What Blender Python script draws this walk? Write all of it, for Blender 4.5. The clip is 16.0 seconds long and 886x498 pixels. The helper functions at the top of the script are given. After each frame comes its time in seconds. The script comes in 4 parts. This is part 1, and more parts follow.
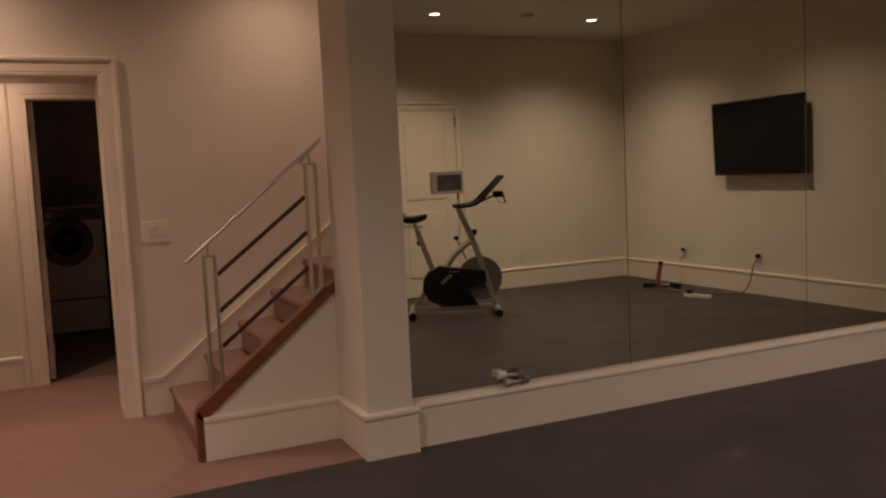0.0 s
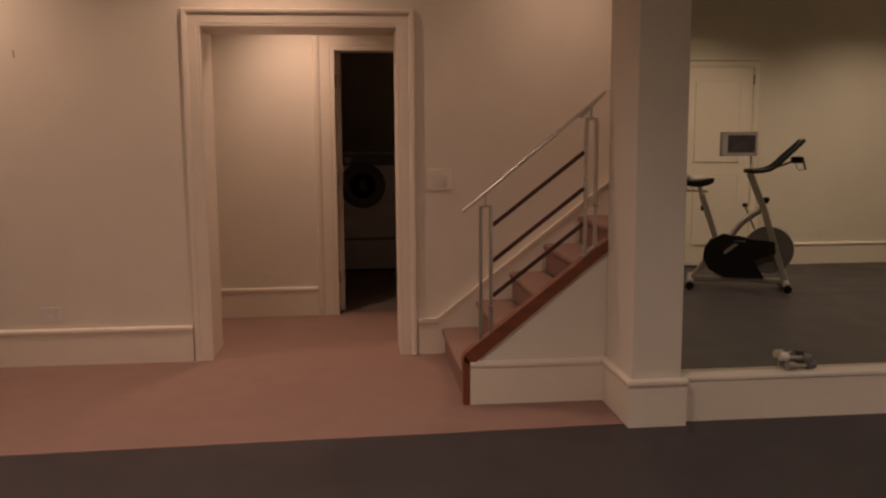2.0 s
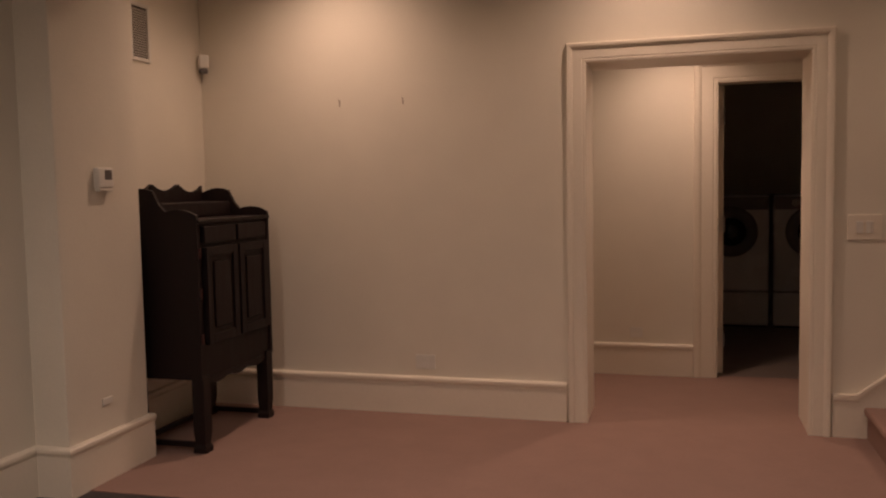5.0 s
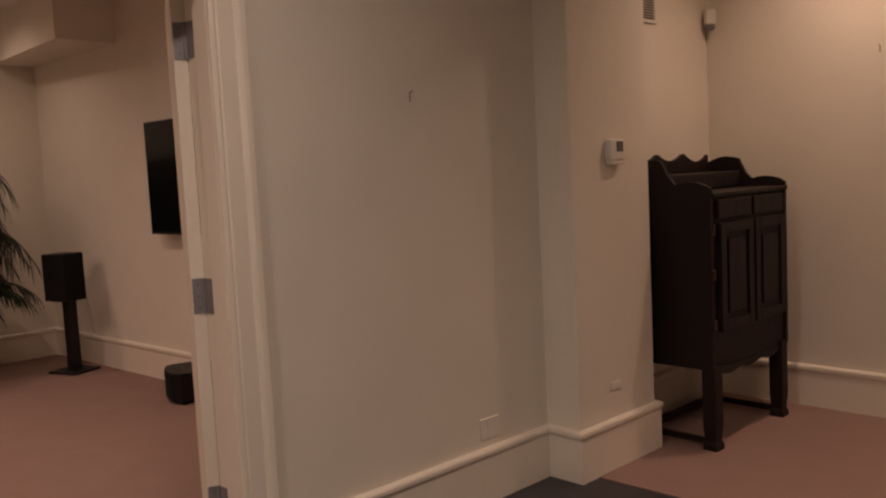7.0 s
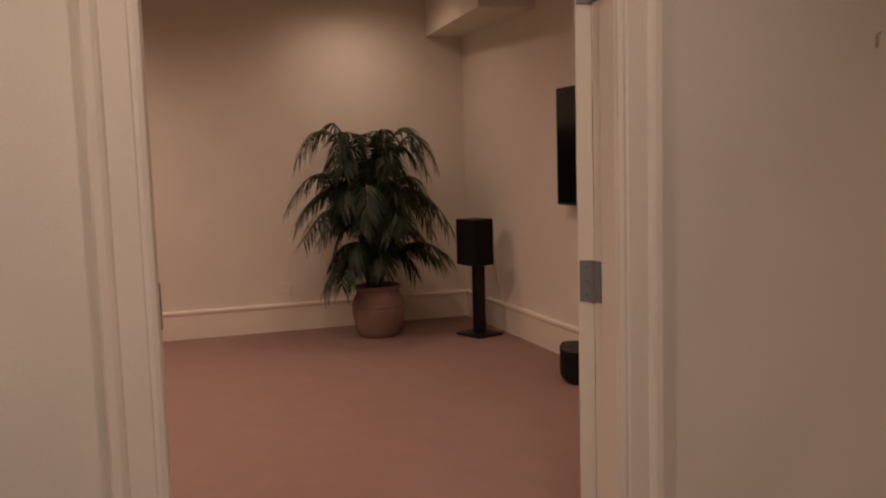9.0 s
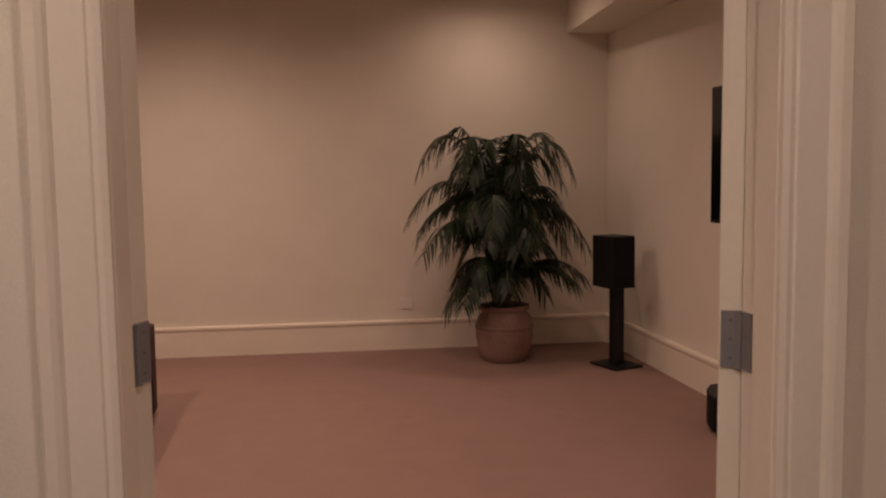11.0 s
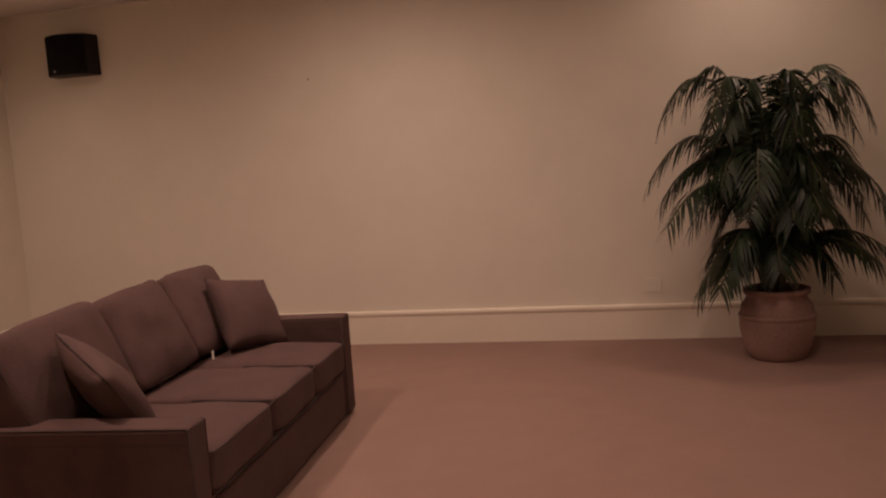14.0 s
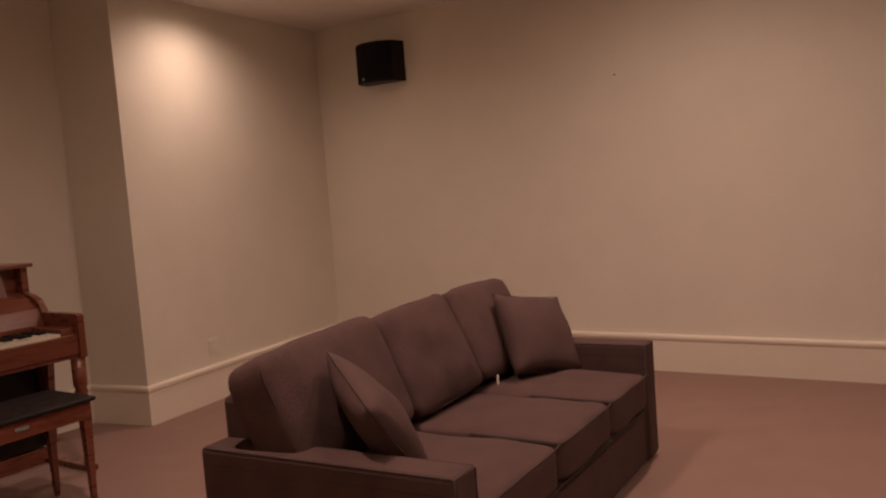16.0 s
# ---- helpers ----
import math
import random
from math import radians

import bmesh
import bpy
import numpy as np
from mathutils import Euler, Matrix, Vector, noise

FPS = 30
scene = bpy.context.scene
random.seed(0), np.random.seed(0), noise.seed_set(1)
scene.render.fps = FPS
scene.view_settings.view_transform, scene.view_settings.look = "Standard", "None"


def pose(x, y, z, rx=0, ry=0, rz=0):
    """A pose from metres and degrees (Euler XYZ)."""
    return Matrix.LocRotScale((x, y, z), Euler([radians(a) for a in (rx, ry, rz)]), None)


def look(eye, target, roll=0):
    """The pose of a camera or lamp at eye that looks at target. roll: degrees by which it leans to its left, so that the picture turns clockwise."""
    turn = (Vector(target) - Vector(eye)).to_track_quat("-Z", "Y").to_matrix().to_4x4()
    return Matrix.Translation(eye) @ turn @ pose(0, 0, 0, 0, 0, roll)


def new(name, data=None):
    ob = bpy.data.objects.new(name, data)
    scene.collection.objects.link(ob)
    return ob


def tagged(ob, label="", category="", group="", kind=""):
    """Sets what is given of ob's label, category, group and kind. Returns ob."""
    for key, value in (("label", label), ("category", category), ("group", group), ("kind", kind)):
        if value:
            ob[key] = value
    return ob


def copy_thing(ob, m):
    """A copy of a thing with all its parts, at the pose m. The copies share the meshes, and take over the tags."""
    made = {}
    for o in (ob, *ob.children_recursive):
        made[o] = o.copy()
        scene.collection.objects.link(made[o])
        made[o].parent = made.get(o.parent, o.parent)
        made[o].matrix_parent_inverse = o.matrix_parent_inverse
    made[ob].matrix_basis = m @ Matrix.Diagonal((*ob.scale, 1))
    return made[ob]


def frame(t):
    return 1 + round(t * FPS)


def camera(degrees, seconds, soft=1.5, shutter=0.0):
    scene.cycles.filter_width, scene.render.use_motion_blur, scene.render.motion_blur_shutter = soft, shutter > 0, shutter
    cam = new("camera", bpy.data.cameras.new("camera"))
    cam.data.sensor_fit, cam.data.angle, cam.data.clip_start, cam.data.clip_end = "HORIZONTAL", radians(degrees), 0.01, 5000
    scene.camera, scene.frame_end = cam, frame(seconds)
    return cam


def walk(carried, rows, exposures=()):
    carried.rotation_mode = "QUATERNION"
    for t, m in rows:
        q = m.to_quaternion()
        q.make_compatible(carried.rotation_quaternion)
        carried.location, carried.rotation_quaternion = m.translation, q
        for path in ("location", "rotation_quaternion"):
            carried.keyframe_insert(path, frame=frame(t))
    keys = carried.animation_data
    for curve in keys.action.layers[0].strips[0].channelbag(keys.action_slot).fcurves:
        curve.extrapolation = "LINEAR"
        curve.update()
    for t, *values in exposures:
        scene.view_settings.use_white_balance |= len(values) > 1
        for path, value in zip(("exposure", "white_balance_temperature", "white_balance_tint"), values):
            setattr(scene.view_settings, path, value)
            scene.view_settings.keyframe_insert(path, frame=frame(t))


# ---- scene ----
cam = camera(55.3, 16.0, soft=2.2)
PATH = [
    (0, (-0.416, -5.47, 1.406), (0.412, -3.658, 1.231), -2.7),
    (0.5, (-0.413, -5.454, 1.405), (0.272, -3.584, 1.222), -2.1),
    (1, (-0.4, -5.454, 1.407), (0.153, -3.542, 1.218), -1.3),
    (1.5, (-0.388, -5.435, 1.397), (-0.011, -3.481, 1.193), -0.6),
    (2, (-0.379, -5.404, 1.389), (-0.18, -3.43, 1.134), -0.4),
    (2.5, (-0.389, -5.34, 1.383), (-0.333, -3.356, 1.139), -1.0),
    (3, (-0.416, -5.24, 1.384), (-0.465, -3.253, 1.158), -1.7),
    (3.2, (-0.429, -5.204, 1.381), (-0.503, -3.216, 1.172), -2.1),
    (5.3, (-0.87, -4.89, 1.389), (-1.569, -3.021, 1.257), -0.3),
    (5.5, (-0.913, -4.875, 1.393), (-1.734, -3.057, 1.255), 0.1),
    (6, (-1.008, -4.789, 1.393), (-2.095, -3.117, 1.244), -0.6),
    (6.5, (-1.124, -4.714, 1.402), (-2.386, -3.17, 1.249), -2.2),
    (7, (-1.235, -4.66, 1.4), (-2.676, -3.284, 1.222), -2.9),
    (7.5, (-1.336, -4.592, 1.391), (-2.942, -3.417, 1.193), -3.5),
    (8, (-1.433, -4.518, 1.393), (-3.18, -3.56, 1.219), -3.5),
    (8.5, (-1.533, -4.445, 1.396), (-3.395, -3.737, 1.225), -1.8),
    (9, (-1.631, -4.375, 1.383), (-3.543, -3.826, 1.18), -1.7),
    (9.2, (-1.675, -4.346, 1.385), (-3.595, -3.829, 1.17), -1.6),
    (11.3, (-2.287, -4.014, 1.373), (-4.273, -3.88, 1.17), -0.7),
    (11.5, (-2.35, -3.981, 1.369), (-4.335, -3.886, 1.138), -0.7),
    (12, (-2.519, -3.927, 1.352), (-4.505, -3.913, 1.115), -1.8),
    (12.5, (-2.692, -3.887, 1.351), (-4.682, -3.943, 1.159), -4.3),
    (13, (-2.855, -3.843, 1.344), (-4.84, -3.927, 1.109), -4.4),
    (13.5, (-3.016, -3.812, 1.329), (-4.989, -4.027, 1.083), -3.5),
    (14, (-3.12, -3.747, 1.333), (-5.051, -4.214, 1.105), -3.9),
    (14.5, (-3.25, -3.745, 1.334), (-5.114, -4.427, 1.087), -3.1),
    (15, (-3.428, -3.842, 1.304), (-5.235, -4.675, 1.11), -3.2),
    (15.5, (-3.531, -3.888, 1.317), (-5.267, -4.87, 1.168), -4.3),
    (16, (-3.621, -3.92, 1.321), (-5.27, -5.039, 1.158), -4.4),
]
walk(cam, [(t, look(eye, target, roll)) for t, eye, target, roll in PATH],
     [(0, 0.0, 6500, 10), (3.2, 0.0, 6500, 10), (5.3, -0.02, 6280, 6), (6.5, -0.02, 6300, 6), (7.5, 0.0, 6420, 9), (9, 0.0, 6500, 10), (16, 0.0, 6500, 10)])

# ---- plan (metres; x east, y north) ----
CEIL = 3.0          # gym and carpet strip
MCEIL = 2.85        # media room
WX = -3.667         # west wall of the gym
BX = -3.840         # media side of that wall
SY, EX = -6.35, 6.25
MIRY = -1.44

# ---- world and lamps ----
world = bpy.data.worlds.new("world")
scene.world = world
world.use_nodes = True
world.node_tree.nodes["Background"].inputs[0].default_value = (0.0, 0.0, 0.0, 1)

WARM = (1.0, 0.62, 0.455)
GYM = (1.0, 0.735, 0.63)
MEDIA = (1.0, 0.675, 0.542)


def spot(x, y, z, watts, colour, angle=138, blend=1.0):
    data = bpy.data.lights.new("downlight_beam", "SPOT")
    data.energy, data.color, data.spot_size, data.spot_blend = watts, colour, radians(angle), blend
    data.shadow_soft_size = 0.05
    ob = new("downlight_beam", data)
    ob.location = (x, y, z)
    return ob


# x, y, ceiling height, watts, colour
LAMPS = [(-2.80, -0.55, CEIL, 72, WARM), (-0.95, -0.55, CEIL, 58, WARM), (0.95, -0.55, CEIL, 32, WARM),
         (3.17, -5.20, CEIL, 120, GYM), (5.04, -5.20, CEIL, 120, GYM), (1.30, -5.20, CEIL, 60, GYM),
         # (5.04, -3.2) and (-2.55, -3.75) are unseen, added to brighten the gym walls
         (3.17, -3.2, CEIL, 62, GYM), (5.04, -3.2, CEIL, 70, GYM), (-0.57, -3.2, CEIL, 104, GYM), (-2.55, -3.75, CEIL, 76, GYM), (-2.44, -5.20, CEIL, 100, GYM),
         (-8.17, -3.09, MCEIL, 32, MEDIA), (-7.35, -5.30, MCEIL, 112, MEDIA), (-7.24, -7.84, 2.56, 42, MEDIA),
         (-5.8, -3.5, MCEIL, 84, MEDIA), (-5.4, -6.0, MCEIL, 122, MEDIA),
         (-0.85, 0.85, 2.6, 52, WARM)]
for lx, ly, lz, watts, colour in LAMPS:
    spot(lx, ly, lz - 0.02, watts, colour, 165 if lz == MCEIL or (lx < -2 and ly < -3) else 138)


# ---- materials ----
def mat(name, colour, rough=0.6, metal=0.0, vary=0.08, scale=6.0, fine=180.0, bump=0.15, spec=0.5, coat=0.0, stretch=(1, 1, 1), island=0.0):
    m = bpy.data.materials.new(name)
    m.use_nodes = True
    nt = m.node_tree
    b = nt.nodes["Principled BSDF"]
    b.inputs["Roughness"].default_value = rough
    b.inputs["Metallic"].default_value = metal
    b.inputs["Specular IOR Level"].default_value = spec
    b.inputs["Coat Weight"].default_value = coat
    tc = nt.nodes.new("ShaderNodeTexCoord")
    mp = nt.nodes.new("ShaderNodeMapping")
    mp.inputs["Scale"].default_value = stretch
    nt.links.new(tc.outputs["Object"], mp.inputs[0])
    n1 = nt.nodes.new("ShaderNodeTexNoise")
    n1.inputs["Scale"].default_value, n1.inputs["Detail"].default_value = scale, 5
    n2 = nt.nodes.new("ShaderNodeTexNoise")
    n2.inputs["Scale"].default_value, n2.inputs["Detail"].default_value = fine, 3
    for n in (n1, n2):
        nt.links.new(mp.outputs[0], n.inputs["Vector"])
    add = nt.nodes.new("ShaderNodeMath")
    add.operation = "ADD"
    nt.links.new(n1.outputs["Fac"], add.inputs[0])
    nt.links.new(n2.outputs["Fac"], add.inputs[1])
    src = add.outputs[0]
    ramp = nt.nodes.new("ShaderNodeMapRange")
    ramp.inputs[1].default_value, ramp.inputs[2].default_value = 0.6, 1.4
    ramp.inputs[3].default_value, ramp.inputs[4].default_value = 1 - vary, 1 + vary
    nt.links.new(src, ramp.inputs[0])
    fac = ramp.outputs[0]
    if island:
        geo = nt.nodes.new("ShaderNodeNewGeometry")
        r2 = nt.nodes.new("ShaderNodeMapRange")
        r2.inputs[3].default_value, r2.inputs[4].default_value = 1 - island, 1 + island
        nt.links.new(geo.outputs["Random Per Island"], r2.inputs[0])
        mul = nt.nodes.new("ShaderNodeMath")
        mul.operation = "MULTIPLY"
        nt.links.new(fac, mul.inputs[0])
        nt.links.new(r2.outputs[0], mul.inputs[1])
        fac = mul.outputs[0]
    sc = nt.nodes.new("ShaderNodeVectorMath")
    sc.operation = "SCALE"
    sc.inputs[0].default_value = colour
    nt.links.new(fac, sc.inputs["Scale"])
    nt.links.new(sc.outputs[0], b.inputs["Base Color"])
    rr = nt.nodes.new("ShaderNodeMapRange")
    rr.inputs[1].default_value, rr.inputs[2].default_value = 0.3, 0.7
    rr.inputs[3].default_value, rr.inputs[4].default_value = max(0.02, rough - 0.07), min(1, rough + 0.07)
    nt.links.new(n1.outputs["Fac"], rr.inputs[0])
    nt.links.new(rr.outputs[0], b.inputs["Roughness"])
    if bump:
        bp = nt.nodes.new("ShaderNodeBump")
        bp.inputs["Strength"].default_value, bp.inputs["Distance"].default_value = bump, 0.004
        nt.links.new(n2.outputs["Fac"], bp.inputs["Height"])
        nt.links.new(bp.outputs[0], b.inputs["Normal"])
    return m


def glow(name, colour, strength):
    m = bpy.data.materials.new(name)
    m.use_nodes = True
    b = m.node_tree.nodes["Principled BSDF"]
    b.inputs["Base Color"].default_value = (0.8, 0.8, 0.8, 1)
    b.inputs["Emission Color"].default_value = (*colour, 1)
    b.inputs["Emission Strength"].default_value = strength
    return m


WALL = mat("cream_wall_paint", (0.75, 0.705, 0.605), 0.75, vary=0.05, scale=3.5, fine=150, bump=0.12)
GYMWALL = mat("pale_gym_wall_paint", (0.74, 0.70, 0.60), 0.75, vary=0.05, scale=3.5, fine=150, bump=0.12)
CEILING = mat("white_ceiling_paint", (0.78, 0.74, 0.68), 0.85, vary=0.03, scale=2, fine=200, bump=0.06)
TRIM = mat("cream_trim_paint", (0.80, 0.74, 0.63), 0.42, vary=0.03, scale=3, fine=60, bump=0.03)
CARPET = mat("beige_loop_carpet", (0.300, 0.198, 0.166), 0.95, vary=0.10, scale=5, fine=150, bump=0.7, spec=0.1)
RUBBER = mat("dark_rubber_floor", (0.040, 0.036, 0.040), 0.48, vary=0.25, scale=3, fine=420, bump=0.12, spec=0.4)
TILE = mat("grey_brown_laundry_tile", (0.20, 0.16, 0.14), 0.5, vary=0.12, scale=4, fine=90, bump=0.1)
REDWOOD = mat("reddish_brown_stained_wood", (0.20, 0.062, 0.030), 0.36, vary=0.35, scale=5, fine=60, bump=0.08, stretch=(1, 9, 9), coat=0.2)
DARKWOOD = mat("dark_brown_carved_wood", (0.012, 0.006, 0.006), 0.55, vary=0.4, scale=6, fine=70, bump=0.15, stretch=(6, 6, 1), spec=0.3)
PIANOWOOD = mat("red_brown_piano_wood", (0.155, 0.045, 0.024), 0.30, vary=0.35, scale=4, fine=60, bump=0.04, stretch=(1, 8, 8), coat=0.4)
STEEL = mat("brushed_steel", (0.58, 0.55, 0.50), 0.30, metal=1.0, vary=0.05, scale=3, fine=40, bump=0.0)
NICKEL = mat("satin_nickel_hinge", (0.25, 0.245, 0.26), 0.5, metal=0.3, vary=0.1, scale=30, fine=300, bump=0.05)
SOFA = mat("brown_woven_upholstery", (0.102, 0.061, 0.057), 0.92, vary=0.26, scale=9, fine=190, bump=0.6, spec=0.2)
PILLOWC = mat("brown_pillow_fabric", (0.108, 0.066, 0.062), 0.92, vary=0.22, scale=9, fine=230, bump=0.6, spec=0.2)
PIPING = mat("dark_brown_piping", (0.048, 0.030, 0.026), 0.85, vary=0.1, scale=20, fine=300, bump=0.3)
BRONZE = mat("dark_red_bronze_bar", (0.062, 0.018, 0.016), 0.4, vary=0.2, scale=8, fine=90, bump=0.03)
BLACK = mat("black_plastic", (0.008, 0.007, 0.008), 0.5, vary=0.15, scale=20, fine=300, bump=0.08, spec=0.3)
SCREEN = mat("dark_glass_screen", (0.004, 0.004, 0.005), 0.12, vary=0.1, scale=3, fine=40, bump=0.0, spec=0.2)
CLOTH = mat("black_speaker_cloth", (0.009, 0.008, 0.009), 0.9, vary=0.2, scale=10, fine=700, bump=0.5, spec=0.2)
TERRA = mat("worn_terracotta", (0.29, 0.19, 0.165), 0.85, vary=0.28, scale=7, fine=90, bump=0.35, spec=0.2)
SOIL = mat("dark_soil", (0.03, 0.022, 0.016), 0.95, vary=0.4, scale=30, fine=120, bump=1.0)
LEAF = mat("dark_green_palm_leaf", (0.011, 0.025, 0.008), 0.48, vary=0.3, scale=8, fine=80, bump=0.1, island=0.6, spec=0.35)
STEM = mat("green_brown_palm_stem", (0.075, 0.075, 0.035), 0.6, vary=0.3, scale=12, fine=80, bump=0.2)
WHITE = mat("white_plastic", (0.72, 0.70, 0.64), 0.4, vary=0.03, scale=8, fine=120, bump=0.02)
APPL = mat("white_enamel", (0.72, 0.71, 0.70), 0.25, vary=0.03, scale=4, fine=80, bump=0.0)
GREY = mat("grey_plastic", (0.16, 0.15, 0.15), 0.45, vary=0.08, scale=10, fine=200, bump=0.05)
SILVER = mat("silver_painted_metal", (0.46, 0.44, 0.41), 0.35, metal=0.6, vary=0.08, scale=10, fine=150, bump=0.04)
RED = mat("faded_red_plastic", (0.30, 0.06, 0.05), 0.5, vary=0.1, scale=12, fine=100, bump=0.05)
IVORY = mat("ivory_keys", (0.68, 0.63, 0.52), 0.3, vary=0.03, scale=8, fine=90, bump=0.0)
HOOK = mat("tarnished_hook_metal", (0.40, 0.33, 0.27), 0.6, vary=0.1)
HOLE = mat("dark_plug_hole", (0.05, 0.04, 0.035), 0.8, vary=0.1)
LAMP = glow("lit_lamp_lens", (1.0, 0.82, 0.55), 9.0)
LCD = mat("grey_lcd", (0.10, 0.085, 0.085), 0.25, vary=0.05)

MIRROR = bpy.data.materials.new("greenish_mirror_glass")
MIRROR.use_nodes = True
mb = MIRROR.node_tree.nodes["Principled BSDF"]
mb.inputs["Base Color"].default_value = (0.71, 0.70, 0.57, 1)
mb.inputs["Metallic"].default_value, mb.inputs["Roughness"].default_value = 1.0, 0.012


# ---- mesh helpers ----
def obj(name, bm, material, parent=None, smooth=False):
    me = bpy.data.meshes.new(name)
    bmesh.ops.recalc_face_normals(bm, faces=bm.faces[:])
    for f in bm.faces:
        f.smooth = smooth
    bm.to_mesh(me)
    bm.free()
    me.materials.append(material)
    ob = new(name, me)
    if parent is not None:
        ob.parent = parent
    return ob


def part(name, bm, material, parent, label="", smooth=False):
    ob = obj(name, bm, material, parent, smooth)
    return tagged(ob, label) if label else ob


def thing(name, label, category, m=None, group=""):
    ob = new(name)
    ob.empty_display_size = 0.1
    if m is not None:
        ob.matrix_basis = m
    return tagged(ob, label, category, group)


def structure(name, bm, material, label="", category="", smooth=False):
    return tagged(obj(name, bm, material, None, smooth), label, category, "", "structure")


def add_box(bm, a, b, bevel=0.0, m=None):
    r = bmesh.ops.create_cube(bm, size=1)
    vs = r["verts"]
    for v in vs:
        v.co = Vector([a[i] + (v.co[i] + 0.5) * (b[i] - a[i]) for i in range(3)])
    if bevel:
        es = list({e for v in vs for e in v.link_edges})
        got = bmesh.ops.bevel(bm, geom=es, offset=bevel, segments=2, profile=0.5, affect="EDGES")
        vs = list({v for f in got["faces"] for v in f.verts} | {v for v in vs if v.is_valid})
    if m is not None:
        for v in vs:
            v.co = m @ v.co
    return vs


def box(a, b, bevel=0.0, m=None):
    bm = bmesh.new()
    add_box(bm, a, b, bevel, m)
    return bm


def boxes(*pairs, bevel=0.0):
    bm = bmesh.new()
    for a, b in pairs:
        add_box(bm, a, b, bevel)
    return bm


def prism(points, axis, lo, hi, bm=None):
    """A polygon in the plane across the axis (0, 1, 2), drawn out from lo to hi."""
    bm = bm or bmesh.new()

    def at(p, h):
        q = list(p)
        q.insert(axis, h)
        return bm.verts.new(q)
    low, high = [at(p, lo) for p in points], [at(p, hi) for p in points]
    n = len(points)
    bm.faces.new(low)
    bm.faces.new(high[::-1])
    for i in range(n):
        bm.faces.new((low[i], high[i], high[(i + 1) % n], low[(i + 1) % n]))
    return bm


def rod(p, q, r, bm=None, sides=12, r2=None):
    bm = bm or bmesh.new()
    p, q = Vector(p), Vector(q)
    m = Matrix.Translation((p + q) / 2) @ (q - p).to_track_quat("Z", "Y").to_matrix().to_4x4()
    bmesh.ops.create_cone(bm, cap_ends=True, segments=sides, radius1=r, radius2=r if r2 is None else r2, depth=(q - p).length, matrix=m)
    return bm


def bar(p, q, w, h, bm=None, bevel=0.0):
    """A flat bar from p to q, w wide sideways and h high."""
    bm = bm or bmesh.new()
    p, q = Vector(p), Vector(q)
    d = (q - p).normalized()
    side = d.cross(Vector((0, 0, 1)))
    side = side.normalized() if side.length > 1e-4 else Vector((1, 0, 0))
    up = side.cross(d).normalized()
    m = Matrix.Translation(p) @ Matrix((side, d, up)).transposed().to_4x4()
    add_box(bm, (-w / 2, 0, -h / 2), (w / 2, (q - p).length, h / 2), bevel, m)
    return bm


def lathe(profile, bm=None, sides=40, m=None):
    """Turns a profile of (radius, height) round the z axis."""
    bm = bm or bmesh.new()
    rings = []
    for r, z in profile:
        ring = []
        for i in range(sides):
            a = 2 * math.pi * i / sides
            co = Vector((r * math.cos(a), r * math.sin(a), z))
            ring.append(bm.verts.new(m @ co if m is not None else co))
        rings.append(ring)
    for a, b in zip(rings, rings[1:]):
        for i in range(sides):
            bm.faces.new((a[i], a[(i + 1) % sides], b[(i + 1) % sides], b[i]))
    bm.faces.new(rings[0][::-1])
    bm.faces.new(rings[-1])
    return bm


def tube(points, r, bm=None, sides=8):
    """A round cord through points."""
    bm = bm or bmesh.new()
    pts = [Vector(p) for p in points]
    rings = []
    for i, p in enumerate(pts):
        d = (pts[min(i + 1, len(pts) - 1)] - pts[max(i - 1, 0)]).normalized()
        side = d.cross(Vector((0, 0, 1)))
        side = side.normalized() if side.length > 0.05 else d.cross(Vector((0, 1, 0))).normalized()
        up = side.cross(d)
        rings.append([bm.verts.new(p + r * (math.cos(a) * side + math.sin(a) * up)) for a in [2 * math.pi * k / sides for k in range(sides)]])
    for a, b in zip(rings, rings[1:]):
        for i in range(sides):
            bm.faces.new((a[i], a[(i + 1) % sides], b[(i + 1) % sides], b[i]))
    bm.faces.new(rings[0][::-1])
    bm.faces.new(rings[-1])
    return bm


def curve_points(ctrl, n=24):
    """A smooth line through control points."""
    c = [Vector(p) for p in ctrl]
    c = [2 * c[0] - c[1]] + c + [2 * c[-1] - c[-2]]
    out = []
    for i in range(1, len(c) - 2):
        for k in range(n):
            t = k / n
            p0, p1, p2, p3 = c[i - 1:i + 3]
            out.append(0.5 * (2 * p1 + (p2 - p0) * t + (2 * p0 - 5 * p1 + 4 * p2 - p3) * t * t + (3 * p1 - p0 - 3 * p2 + p3) * t ** 3))
    return out + [c[-2]]


def sweep(path, profile, bm=None):
    """A moulding: profile of (out, z) along a floor path of (x, y); out lies to the left of the way walked."""
    bm = bm or bmesh.new()
    pts = [Vector(p) for p in path]
    rings = []
    for i, p in enumerate(pts):
        d0 = (p - pts[i - 1]).normalized() if i else None
        d1 = (pts[i + 1] - p).normalized() if i < len(pts) - 1 else None
        n0 = Vector((-d0.y, d0.x)) if d0 else None
        n1 = Vector((-d1.y, d1.x)) if d1 else None
        if n0 is None or n1 is None:
            n = n0 or n1
        else:
            n = (n0 + n1) / (1 + n0.dot(n1))
        rings.append([bm.verts.new((p.x + n.x * o, p.y + n.y * o, z)) for o, z in profile])
    k = len(profile)
    for a, b in zip(rings, rings[1:]):
        for i in range(k):
            bm.faces.new((a[i], b[i], b[(i + 1) % k], a[(i + 1) % k]))
    bm.faces.new(rings[0])
    bm.faces.new(rings[-1][::-1])
    return bm


